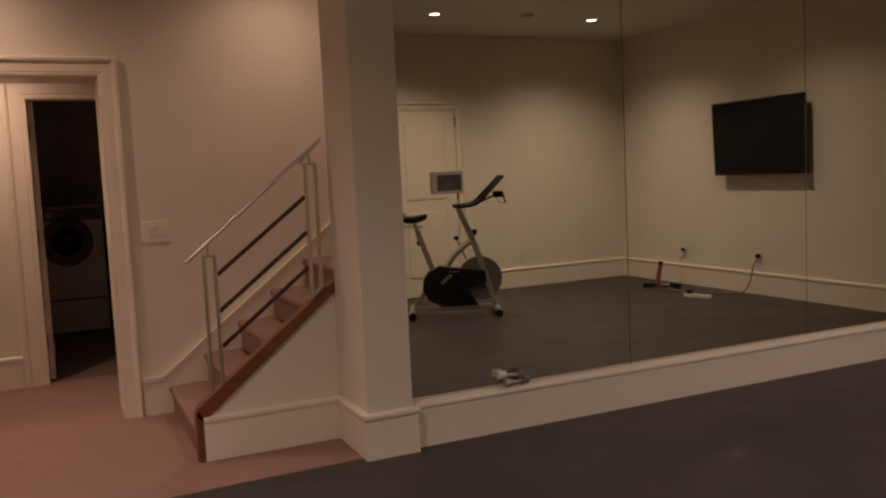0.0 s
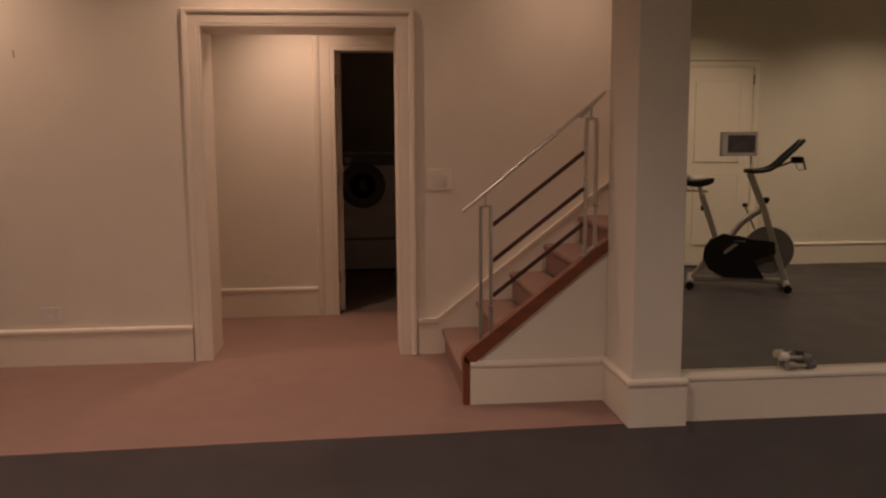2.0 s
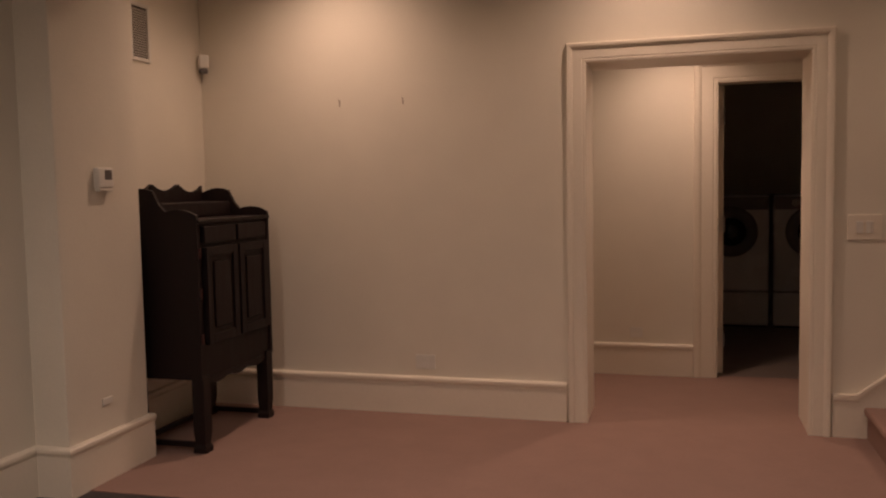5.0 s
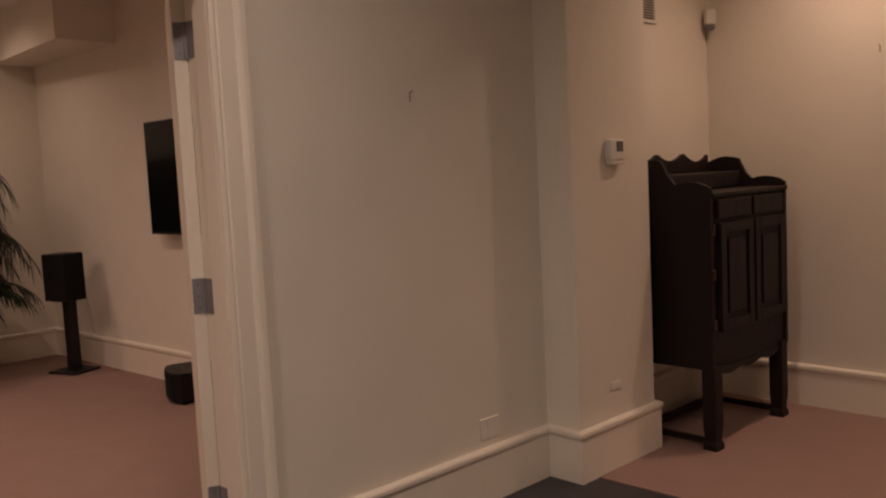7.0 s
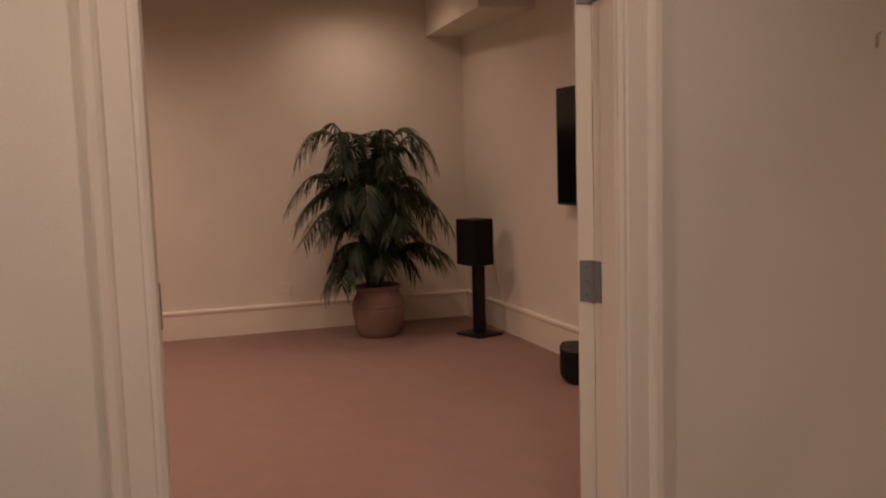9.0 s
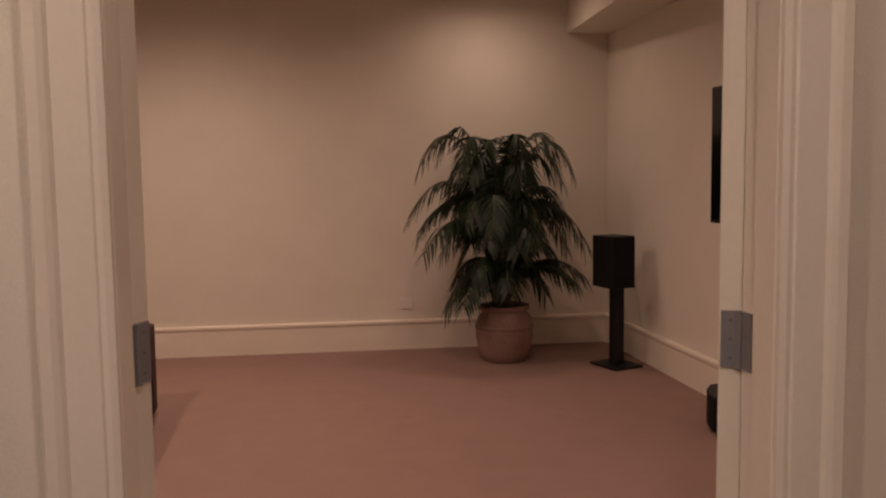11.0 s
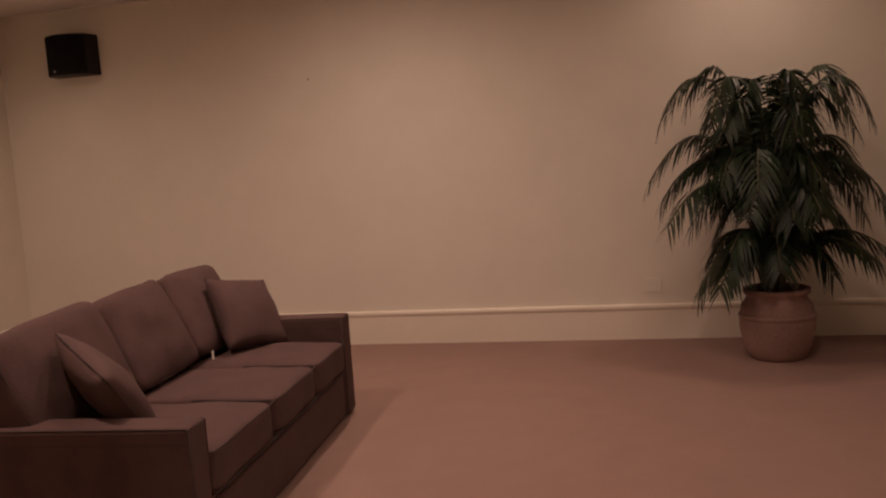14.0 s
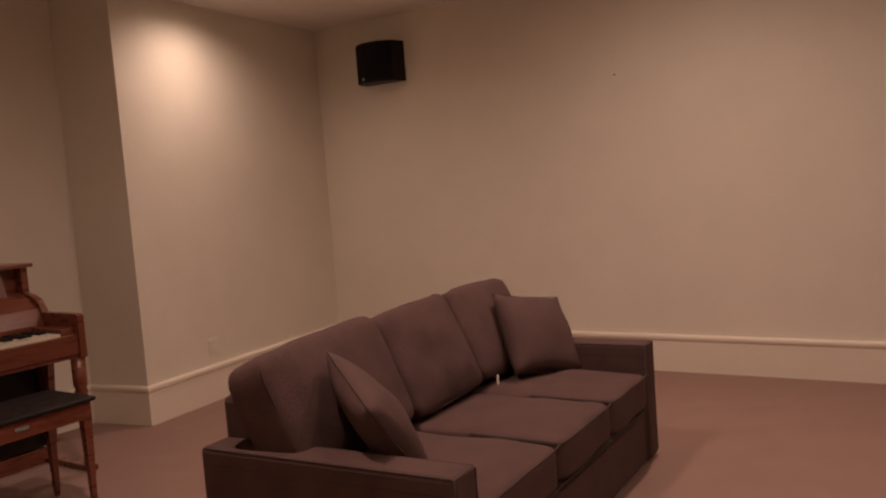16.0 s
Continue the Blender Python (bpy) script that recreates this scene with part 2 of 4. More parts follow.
BASE = [(0.0, 0.0), (0.022, 0.0), (0.022, 0.195), (0.026, 0.203), (0.030, 0.212), (0.030, 0.226), (0.024, 0.233), (0.010, 0.236), (0.0, 0.236)]


def baseboard(path):
    return structure("baseboard", sweep(path, BASE), TRIM, "tall cream painted baseboard with a moulded cap", "baseboard")


CASING = [(-0.004, 0.0), (-0.004, 0.014), (0.008, 0.018), (0.018, 0.016), (0.022, 0.020), (0.078, 0.022), (0.084, 0.030), (0.094, 0.036), (0.112, 0.038), (0.118, 0.030), (0.118, 0.0)]


def casing(name, origin, u, n, u0, u1, h, w=0.118, low=0.0):
    """A mitred door casing round an opening from u0 to u1 and up to h, on the face with normal n."""
    bm = bmesh.new()
    o, u, n = Vector(origin), Vector(u), Vector(n)
    rings = []
    for uu, zz, du, dz in ((u0, low, -1, 0), (u0, h, -1, 1), (u1, h, 1, 1), (u1, low, 1, 0)):
        rings.append([bm.verts.new(o + u * (uu + du * a * w / 0.118) + n * d + Vector((0, 0, zz + dz * a * w / 0.118))) for a, d in CASING])
    k = len(CASING)
    for a, b in zip(rings, rings[1:]):
        for i in range(k):
            bm.faces.new((a[i], b[i], b[(i + 1) % k], a[(i + 1) % k]))
    bm.faces.new(rings[0])
    bm.faces.new(rings[-1][::-1])
    return structure(name, bm, TRIM, "cream painted door casing with stepped mouldings", "door casing")


def cushion(w, d, h, bulge=0.35, n=12, wob=0.006, seed=0, p=5.0):
    """A stuffed block, w x d x h round its centre, with soft edges and full faces."""
    bm = bmesh.new()
    bmesh.ops.create_cube(bm, size=2)
    bmesh.ops.subdivide_edges(bm, edges=bm.edges[:], cuts=n, use_grid_fill=True)
    dims = Vector((w / 2, d / 2, h / 2))
    off = Vector((seed * 3.1, seed * 1.7, seed * 0.9))
    for v in bm.verts:
        c = v.co.copy()
        k = (abs(c.x) ** p + abs(c.y) ** p + abs(c.z) ** p) ** (1 / p)
        c /= k
        t = min(dims)
        i = list(dims).index(t)
        a, b = [c[j] for j in range(3) if j != i]
        fat = 1 + bulge * (1 - a * a) * (1 - b * b)
        c[i] *= fat * (1 - 0.10 * bulge)
        q = Vector((c.x * dims.x, c.y * dims.y, c.z * dims.z))
        q += Vector((1, 1, 1)) * wob * noise.noise(q * 7 + off)
        v.co = q
    return bm


def pillow(w, h, t, seed=0):
    """A knife-edged square pillow lying in the x-z plane."""
    bm = bmesh.new()
    n = 18
    grid = {}
    for side in (1, -1):
        for i in range(n + 1):
            for j in range(n + 1):
                a, b = 2 * i / n - 1, 2 * j / n - 1
                edge = i in (0, n) or j in (0, n)
                if side < 0 and edge:
                    grid[side, i, j] = grid[1, i, j]
                    continue
                pull = 1 - 0.07 * (1 - abs(a) ** 2) * (abs(b) ** 3) 
                pulb = 1 - 0.07 * (1 - abs(b) ** 2) * (abs(a) ** 3)
                y = side * t / 2 * ((1 - a * a) * (1 - b * b)) ** 0.42
                co = Vector((a * w / 2 * pulb, y, b * h / 2 * pull))
                co += Vector((0, 1, 0)) * 0.012 * noise.noise(co * 8 + Vector((seed * 5, side, 0)))
                grid[side, i, j] = bm.verts.new(co)
        for i in range(n):
            for j in range(n):
                q = [grid[side, i, j], grid[side, i + 1, j], grid[side, i + 1, j + 1], grid[side, i, j + 1]]
                bm.faces.new(q)
    return bm


def wall_plate(name, x, y, z, facing, w=0.075, h=0.115, label="cream wall outlet plate", category="outlet", slots=True, material=None):
    """A small cover plate on a wall; facing is the angle of its normal in degrees."""
    ob = thing(name, label, category, pose(x, y, z, 0, 0, facing + 90))
    part("plate", box((-w / 2, -0.006, -h / 2), (w / 2, 0, h / 2), 0.002), material or WHITE, ob)
    if slots:
        for dz in (-0.022, 0.022):
            part("socket", box((-0.017, -0.0085, dz - 0.014), (0.017, -0.006, dz + 0.014), 0.001), WHITE, ob)
    return ob

# ---- floors and ceilings ----
def slab(name, x0, y0, x1, y1, z, material, label, category, up=False):
    return structure(name, box((x0, y0, z if up else z - 0.1), (x1, y1, z + 0.1 if up else z)), material, label, category)


structure("floor_carpet", prism([(-3.9, -1.645), (0.93, -1.505), (0.93, 1.40), (-3.9, 1.40)], 2, -0.09, 0.004), CARPET, "beige wall-to-wall carpet strip", "carpet floor")
structure("floor_gym", boxes(((BX + 0.02, SY - 0.1, -0.1), (EX + 0.1, -1.48, 0)), ((0.93, -1.48, -0.1), (EX + 0.1, -1.10, 0))), RUBBER, "dark grey rubber gym floor", "gym floor")
slab("floor_media", -9.6, -9.4, BX + 0.02, -1.2, 0.0, CARPET, "beige wall-to-wall carpet", "carpet floor")
slab("floor_laundry", -1.6, 1.40, 1.7, 4.9, 0.0, TILE, "grey brown tiled laundry floor", "floor")
slab("ceiling_gym", -4.0, SY - 0.1, EX + 0.1, 0.1, CEIL, CEILING, "white painted ceiling", "ceiling", True)
slab("ceiling_media", -9.6, -9.4, BX, -1.2, MCEIL, CEILING, "white painted ceiling", "ceiling", True)
slab("ceiling_lobby", -2.3, 0.1, 0.9, 1.5, 2.6, CEILING, "white painted lobby ceiling", "ceiling", True)
slab("ceiling_laundry", -1.6, 1.5, 1.7, 4.9, 2.6, CEILING, "white painted laundry ceiling", "ceiling", True)

# ---- gym and carpet strip walls ----
DA0, DA1, DAH = -1.328, -0.104, 2.100      # lobby opening
structure("wall_north", boxes(((-4.0, 0, 0), (DA0, 0.38, CEIL)), ((DA0, 0, DAH), (DA1, 0.38, CEIL)), ((DA1, 0, 0), (3.2, 0.38, 4.2))),
          WALL, "cream painted wall with a cased opening", "wall")
MD0, MD1, MDH = -4.478, -3.308, 2.10       # media opening between the stops
R0, R1 = -4.502, -3.285                      # rebates for the pair of doors
structure("wall_west", boxes(((BX, SY - 0.1, 0), (WX, R0, CEIL)), ((BX, R0, MDH + 0.03), (WX, R1, CEIL)), ((BX, R1, 0), (WX, -1.73, CEIL))),
          WALL, "cream painted wall with a cased doorway", "wall")
structure("column_west", box((-4.0, -1.73, 0), (-3.483, -1.13, CEIL), 0.004), WALL, "cream painted shallow wall pier", "pier")
structure("wall_recess", box((-4.0, -1.13, 0), (-3.78, 0, CEIL)), WALL, "cream painted recessed wall", "wall")
structure("wall_south", box((BX, SY - 0.12, 0), (EX + 0.12, SY, CEIL)), GYMWALL, "pale painted gym wall", "wall")
structure("wall_east", box((EX, SY, 0), (EX + 0.12, -1.1, CEIL)), GYMWALL, "pale painted gym wall", "wall")
structure("wall_mirror", box((1.17, MIRY + 0.012, 0), (EX, -1.10, 4.2)), GYMWALL, "pale wall behind mirror panels", "wall")
structure("column_gym", box((0.925, -1.54, 0), (1.17, -1.10, 4.2), 0.004), WALL, "cream painted square column", "column")
structure("wall_stairwell_end", box((3.1, -1.1, 0), (3.2, 0, 4.2)), WALL, "cream painted stairwell wall", "wall")
structure("ceiling_stairwell", box((0.925, -1.1, 4.2), (3.2, 0.0, 4.3)), CEILING, "white painted stairwell ceiling", "ceiling")

structure("header_beam", box((-3.79, -1.728, 2.56), (1.168, -1.132, CEIL), 0.004), WALL, "cream painted header beam between the piers", "beam")

# jambs, casings
structure("jamb_lobby", boxes(((DA0 - 0.002, -0.004, 0), (DA0 + 0.014, 0.384, DAH)), ((DA1 - 0.014, -0.004, 0), (DA1 + 0.002, 0.384, DAH)), ((DA0 + 0.014, -0.004, DAH - 0.014), (DA1 - 0.014, 0.384, DAH + 0.002))),
          TRIM, "cream painted opening lining", "jamb")
casing("door_casing_lobby", (0, 0, 0), (1, 0, 0), (0, -1, 0), DA0 + 0.012, DA1 - 0.012, DAH - 0.012, 0.106)
lining = tagged(new("jamb_media"), "cream painted door lining with a stop", "jamb", "", "structure")
for y0, y1 in ((R1 - 0.003, R1 + 0.003), (R0 - 0.003, R0 + 0.003)):
    part("lining_board", box((BX, y0, 0), (BX + 0.083, y1, MDH), 0.001), TRIM, lining)
for y0, y1 in ((MD1, R1 + 0.002), (R0 - 0.002, MD0)):
    part("door_stop", box((BX + 0.085, y0, 0), (WX, y1, MDH), 0.004), TRIM, lining)
part("head_board", box((BX, R0, MDH), (WX, R1, MDH + 0.028)), TRIM, lining)
part("door_stop", box((BX + 0.085, MD0, MDH - 0.06), (WX, MD1, MDH), 0.003), TRIM, lining)
casing("door_casing_media", (WX, 0, 0), (0, 1, 0), (1, 0, 0), MD0 - 0.006, MD1 + 0.006, MDH - 0.055, 0.118)

# baseboards
baseboard([(DA0 - 0.106, 0), (-3.78, 0), (-3.78, -1.13), (-3.483, -1.13), (-3.483, -1.73), (WX, -1.73), (WX, MD1 + 0.122)])
baseboard([(WX, MD0 - 0.122), (WX, SY), (3.0, SY)])
baseboard([(3.90, SY), (EX, SY), (EX, -1.50)])
structure("baseboard_mirror", sweep([(EX, MIRY), (1.17, MIRY)], [(0.0, 0.0), (0.062, 0.0), (0.062, 0.200), (0.068, 0.208), (0.068, 0.222), (0.06, 0.230), (0.0, 0.236)]), TRIM,
          "cream painted baseboard ledge below the mirror", "baseboard")
baseboard([(1.17, -1.43), (1.17, -1.54), (0.925, -1.54), (0.925, -1.10)])
baseboard([(0.13, 0), (0.0, 0)])

# ---- media room walls ----
F0, F1 = (-8.87, -2.07), (-8.73, -8.45)     # far wall, a little out of square
S0 = (-6.70, -8.195)


def wall_run(name, p, q, h, thick=0.15, label="cream painted media room wall"):
    p, q = Vector(p), Vector(q)
    d = (q - p).normalized()
    n = Vector((d.y, -d.x)) * thick
    return structure(name, prism([tuple(p), tuple(q), tuple(q + n), tuple(p + n)], 2, 0, h), WALL, label, "wall")


wall_run("wall_media_north", (BX, -1.72), F0, 3.0)
wall_run("wall_media_west", F0, F1, 3.0)
wall_run("wall_media_south", F1, S0, 3.0)
wall_run("wall_media_pier", S0, (-6.62, -8.64), 3.0, 0.1, "cream painted wall return")
wall_run("wall_media_alcove", (-6.62, -8.64), (BX, -8.64), 3.0)
structure("wall_media_east", box((BX - 0.001, -8.75, 0), (BX + 0.1, SY - 0.1, 3.0)), WALL, "cream painted media room wall", "wall")
structure("wall_media_corner", box((BX - 0.001, -1.735, 0), (BX + 0.012, -1.7, 3.0)), WALL, "cream painted media room wall end", "wall")
baseboard([(BX, R0 - 0.12), (BX, -8.64), (-6.62, -8.64), S0, F1, F0, (BX, -1.72), (BX, R1 + 0.12)][::-1])
structure("ceiling_soffit_north", box((-9.1, -2.40, 2.475), (-7.42, -1.80, MCEIL)), WALL, "boxed cream ceiling soffit in the corner", "soffit")
structure("ceiling_soffit_south", box((-9.3, -8.8, 2.56), (BX, -7.05, MCEIL)), CEILING, "dropped white ceiling soffit", "soffit")

# ---- lobby and laundry behind the north wall ----
LD0, LD1, LDH, LY = -0.556, 0.26, 2.10, 1.34
structure("wall_lobby_back", boxes(((-2.3, LY, 0), (LD0, LY + 0.14, 2.6)), ((LD0, LY, LDH), (LD1, LY + 0.14, 2.6)), ((LD1, LY, 0), (0.9, LY + 0.14, 2.6))), WALL, "cream painted lobby wall", "wall")
structure("wall_lobby_side", boxes(((-2.4, 0.38, 0), (-2.3, 1.5, 2.6)), ((0.8, 0.38, 0), (0.9, 1.34, 2.6))), WALL, "cream painted lobby side walls", "wall")
structure("jamb_laundry", boxes(((LD0 - 0.002, LY - 0.003, 0), (LD0 + 0.018, LY + 0.143, LDH)), ((LD1 - 0.018, LY - 0.003, 0), (LD1 + 0.002, LY + 0.143, LDH)), ((LD0 + 0.018, LY - 0.003, LDH - 0.018), (LD1 - 0.018, LY + 0.143, LDH + 0.002))), TRIM, "cream painted door lining", "jamb")
casing("door_casing_laundry", (0, LY, 0), (1, 0, 0), (0, -1, 0), LD0 + 0.012, LD1 - 0.012, LDH - 0.01, 0.16)
baseboard([(LD0 - 0.15, LY), (-2.3, LY), (-2.3, 0.38), (DA0 - 0.05, 0.38)])
structure("wall_laundry", boxes(((-1.7, 1.48, 0), (-1.6, 4.9, 2.6)), ((1.7, 1.48, 0), (1.8, 4.9, 2.6)), ((-1.7, 4.9, 0), (1.8, 5.0, 2.6)), ((0.9, 1.38, 0), (1.8, 1.48, 2.6)), ((-1.7, 1.48, 0), (-0.9, 1.5, 2.6))), WALL, "painted laundry room walls", "wall")


# ---- recessed lamps ----
def downlight(x, y, z):
    ob = thing("recessed_downlight", "lit round recessed ceiling downlight with white trim", "ceiling light", pose(x, y, z), "recessed ceiling downlights")
    part("trim_ring", lathe([(0.055, -0.001), (0.085, -0.001), (0.088, -0.006), (0.080, -0.010), (0.055, -0.006), (0.053, -0.003)], sides=32), WHITE, ob, smooth=True)
    part("lens", lathe([(0.0525, -0.004), (0.0525, -0.0025)], sides=28), LAMP, ob, "glowing lamp lens")
    return ob


for lx, ly, lz, watts, colour in LAMPS:
    downlight(lx, ly, lz)

# ---- mirror panels ----
edges = [1.176, 2.611, 4.047, 5.483, 6.245]
for a, b in zip(edges, edges[1:]):
    ob = thing("mirror_panel", "tall frameless greenish mirror panel above the baseboard", "mirror", pose((a + b) / 2, MIRY, 0.237), "gym mirror panels")
    w = (b - a) / 2 - 0.0022
    part("mirror_glass", box((-w, 0.0, 0), (w, 0.006, 2.745), 0.0012), MIRROR, ob)
    part("backing", box((-w + 0.001, 0.0062, 0), (w - 0.001, 0.0115, 2.744)), HOLE, ob)

# ---- staircase ----
STX, RUN, RISE, SN = 0.172, 0.222, 0.180, 12
stair = thing("staircase", "carpeted straight stair with a wooden side string", "stairs")
for k in range(SN):
    x0, z1 = STX + RUN * k, RISE * (k + 1)
    bm = bmesh.new()
    add_box(bm, (x0 - 0.022, -1.045, z1 - 0.045), (x0 + RUN, -0.03, z1), 0.016)
    add_box(bm, (x0, -1.045, RISE * k if k else 0.0), (x0 + 0.03, -0.03, z1 - 0.02))
    part("step", bm, CARPET, stair, "beige carpeted step")
k0, k1 = (0.188, 0.262), (0.924, 0.858)
sl = (k1[1] - k0[1]) / (k1[0] - k0[0])
part("side_panel", prism([(0.190, 0), (0.925, 0), (0.925, k1[1] - 0.05), (0.190, k0[1] - 0.05)], 1, -1.10, -1.05), WALL, stair, "cream painted triangular panel")
part("side_string", prism([(0.155, k0[1] - 0.028 + 0.02), (0.172, k0[1] + 0.022), (k1[0] - 0.002, k1[1] + 0.012), (k1[0] - 0.002, k1[1] - 0.052), (0.19, k0[1] - 0.056)], 1, -1.118, -1.046), REDWOOD, stair, "reddish wooden sloping string")
part("string_foot", prism([(0.155, 0), (0.189, 0), (0.189, k0[1] - 0.03), (0.172, k0[1] + 0.0), (0.155, k0[1] - 0.012)], 1, -1.118, -1.046), REDWOOD, stair, "reddish wooden string foot")
part("wall_string", prism([(0.02, 0.0), (0.02, 0.236), (0.118, 0.236), (2.9, 0.236 + 0.78 * 2.78), (2.9, 1.9), (0.45, 0.0)], 1, -0.024, 0.0), TRIM, stair, "cream painted wall string")
part("wall_string_cap", prism([(0.02, 0.222), (0.02, 0.240), (0.118, 0.240), (2.9, 0.240 + 0.78 * 2.78), (2.9, 0.222 + 0.78 * 2.78), (0.122, 0.222)], 1, -0.034, -0.0005), TRIM, stair, "cream painted moulded cap")
structure("baseboard_stair", sweep([(0.905, -1.10), (0.192, -1.10)], [(o + 0.0, z) for o, z in BASE]), TRIM, "cream painted baseboard below the stair", "baseboard")

railing = thing("stair_railing", "brushed steel stair railing with three dark bars", "railing")
RY = -1.082


def newel(x, z0, z1):
    ob = part("newel", box((x - 0.034, RY - 0.012, z1 - 0.012), (x + 0.034, RY + 0.012, z1), 0.002), STEEL, railing, "twin-bar steel newel")
    for dx in (-0.027, 0.027):
        part("post", box((x + dx - 0.009, RY - 0.011, z0 + dx * 0.8), (x + dx + 0.009, RY + 0.011, z1 - 0.012), 0.002), STEEL, ob)
    part("foot_plate", bar((x - 0.045, RY, z0 - 0.036), (x + 0.045, RY, z0 + 0.036), 0.05, 0.008), STEEL, ob)
    part("rail_bracket", rod((x - 0.002, RY, z1 - 0.003), (x - 0.002, RY, z1 + 0.068), 0.006), STEEL, ob)


def string_z(x):
    return k0[1] + 0.026 + sl * (x - k0[0])


NA, NB = 0.280, 0.834
newel(NA, string_z(NA), 1.055)
newel(NB, string_z(NB), 1.500)
hs = (1.500 - 1.055) / (NB - NA)
for z in (0.922, 0.734, 0.549):
    part("infill_bar", bar((NA + 0.036, RY, z + 0.028), (NB - 0.036, RY, z + (NB - NA - 0.036) * 0.775), 0.012, 0.022, bevel=0.003), BRONZE, railing, "dark bronze infill bar")
part("handrail", bar((0.160, RY, 1.128 - 0.13 * hs), (0.885, RY, 1.128 + (0.885 - NA) * hs), 0.045, 0.016, bevel=0.005), STEEL, railing, "flat brushed steel handrail")
part("handrail_end", bar((0.775, RY - 0.012, 1.100 + (0.775 - NA) * hs), (0.90, RY - 0.012, 1.134 + (0.90 - NA) * hs), 0.02, 0.012, bevel=0.003), STEEL, railing)

# ---- small fittings on the gym and strip walls ----
sw = thing("light_switch", "wide cream light switch plate beside the opening", "light switch", pose(0.146, 0, 1.140))
part("plate", box((-0.083, -0.007, -0.066), (0.083, 0, 0.066), 0.002), TRIM, sw)
for dx in (-0.024, 0.024):
    part("rocker", box((dx - 0.017, -0.012, -0.032), (dx + 0.017, -0.007, 0.032), 0.002), WHITE, sw)
wall_plate("wall_outlet", -2.30, 0, 0.325, -90, 0.125, 0.09, "cream wall outlet above the baseboard", "outlet")
wall_plate("wall_outlet", -1.10, LY, 0.315, -90, 0.09, 0.075, "cream wall outlet in the lobby", "outlet")
wall_plate("wall_outlet", WX, -2.12, 0.315, 0, 0.11, 0.09, "cream painted-over wall outlet", "outlet", material=WALL)
wall_plate("cable_jack", -3.483, -1.455, 0.385, 0, 0.075, 0.035, "small cream cable jack plate", "wall jack", False)
for x, y, z, f in ((-2.823, 0, 1.923, -90), (-2.411, 0, 1.92, -90), (WX, -2.473, 1.70, 0)):
    ob = thing("picture_hook", "small dark picture hook nailed into the wall", "hook", pose(x, y, z, 0, 0, f + 90), "picture hooks")
    part("nail", rod((0, 0, 0.012), (0, -0.018, 0.018), 0.003, sides=8), HOOK, ob)
    part("hook_plate", box((-0.004, -0.003, -0.022), (0.004, 0, 0.010), 0.001), HOOK, ob)

th = thing("thermostat", "white square thermostat with a small grey display", "thermostat", pose(-3.483, -1.425, 1.470, 0, 0, 90))
part("housing", box((-0.055, -0.035, -0.052), (0.055, 0, 0.045), 0.008), WHITE, th)
part("display", box((-0.012, -0.0365, -0.012), (0.040, -0.0345, 0.034), 0.001), LCD, th, "grey display")
part("base_tab", box((-0.045, -0.030, -0.068), (0.050, 0, -0.053), 0.003), WHITE, th)

vent = thing("wall_vent", "tall white framed return air grille", "vent", pose(-3.78, -0.648, 2.310, 0, 0, 90))
VW, VH = 0.094, 0.165
part("backing", box((-VW + 0.02, -0.004, -VH + 0.02), (VW - 0.02, 0.0, VH - 0.02)), HOLE, vent)
for a, b in (((-VW, -VH), (-VW + 0.022, VH)), ((VW - 0.022, -VH), (VW, VH)), ((-VW + 0.022, VH - 0.022), (VW - 0.022, VH)), ((-VW + 0.022, -VH), (VW - 0.022, -VH + 0.022))):
    part("frame_bar", box((a[0], -0.014, a[1]), (b[0], 0, b[1]), 0.003), WHITE, vent)
for k in range(19):
    z = -0.135 + k * 0.0142
    part("slat", box((-VW + 0.022, -0.011, z), (VW - 0.022, -0.004, z + 0.008)), SILVER, vent)

ms = thing("motion_sensor", "white motion sensor high in the corner", "motion sensor", pose(-3.745, -0.035, 2.198, 0, 0, 45))
part("body", box((-0.03, -0.045, -0.02), (0.03, 0.012, 0.065), 0.010), WHITE, ms)
part("lens", box((-0.025, -0.040, -0.05), (0.025, 0.005, -0.018), 0.010), GREY, ms, "grey curved lens")

kp = thing("control_keypad", "white control keypad with a grey screen on the mirror", "keypad", pose(1.465, MIRY, 1.362))
part("frame", box((-0.088, -0.020, -0.058), (0.088, 0, 0.058), 0.003), WHITE, kp)
part("screen", box((-0.064, -0.0215, -0.042), (0.075, -0.0195, 0.042), 0.001), LCD, kp, "grey screen")

# ---- carved dark secretary cabinet in the recess ----
cab = thing("secretary_cabinet", "dark carved wooden secretary cabinet on tall legs", "cabinet", pose(-3.215, -0.635, 0, 0, 0, 90))
CW, CD = 0.39, 0.46          # half width, depth; local -y is the front


def scallop(x, n, h):
    return h * (1 - abs(math.sin(x * n * math.pi)) ** 0.8)


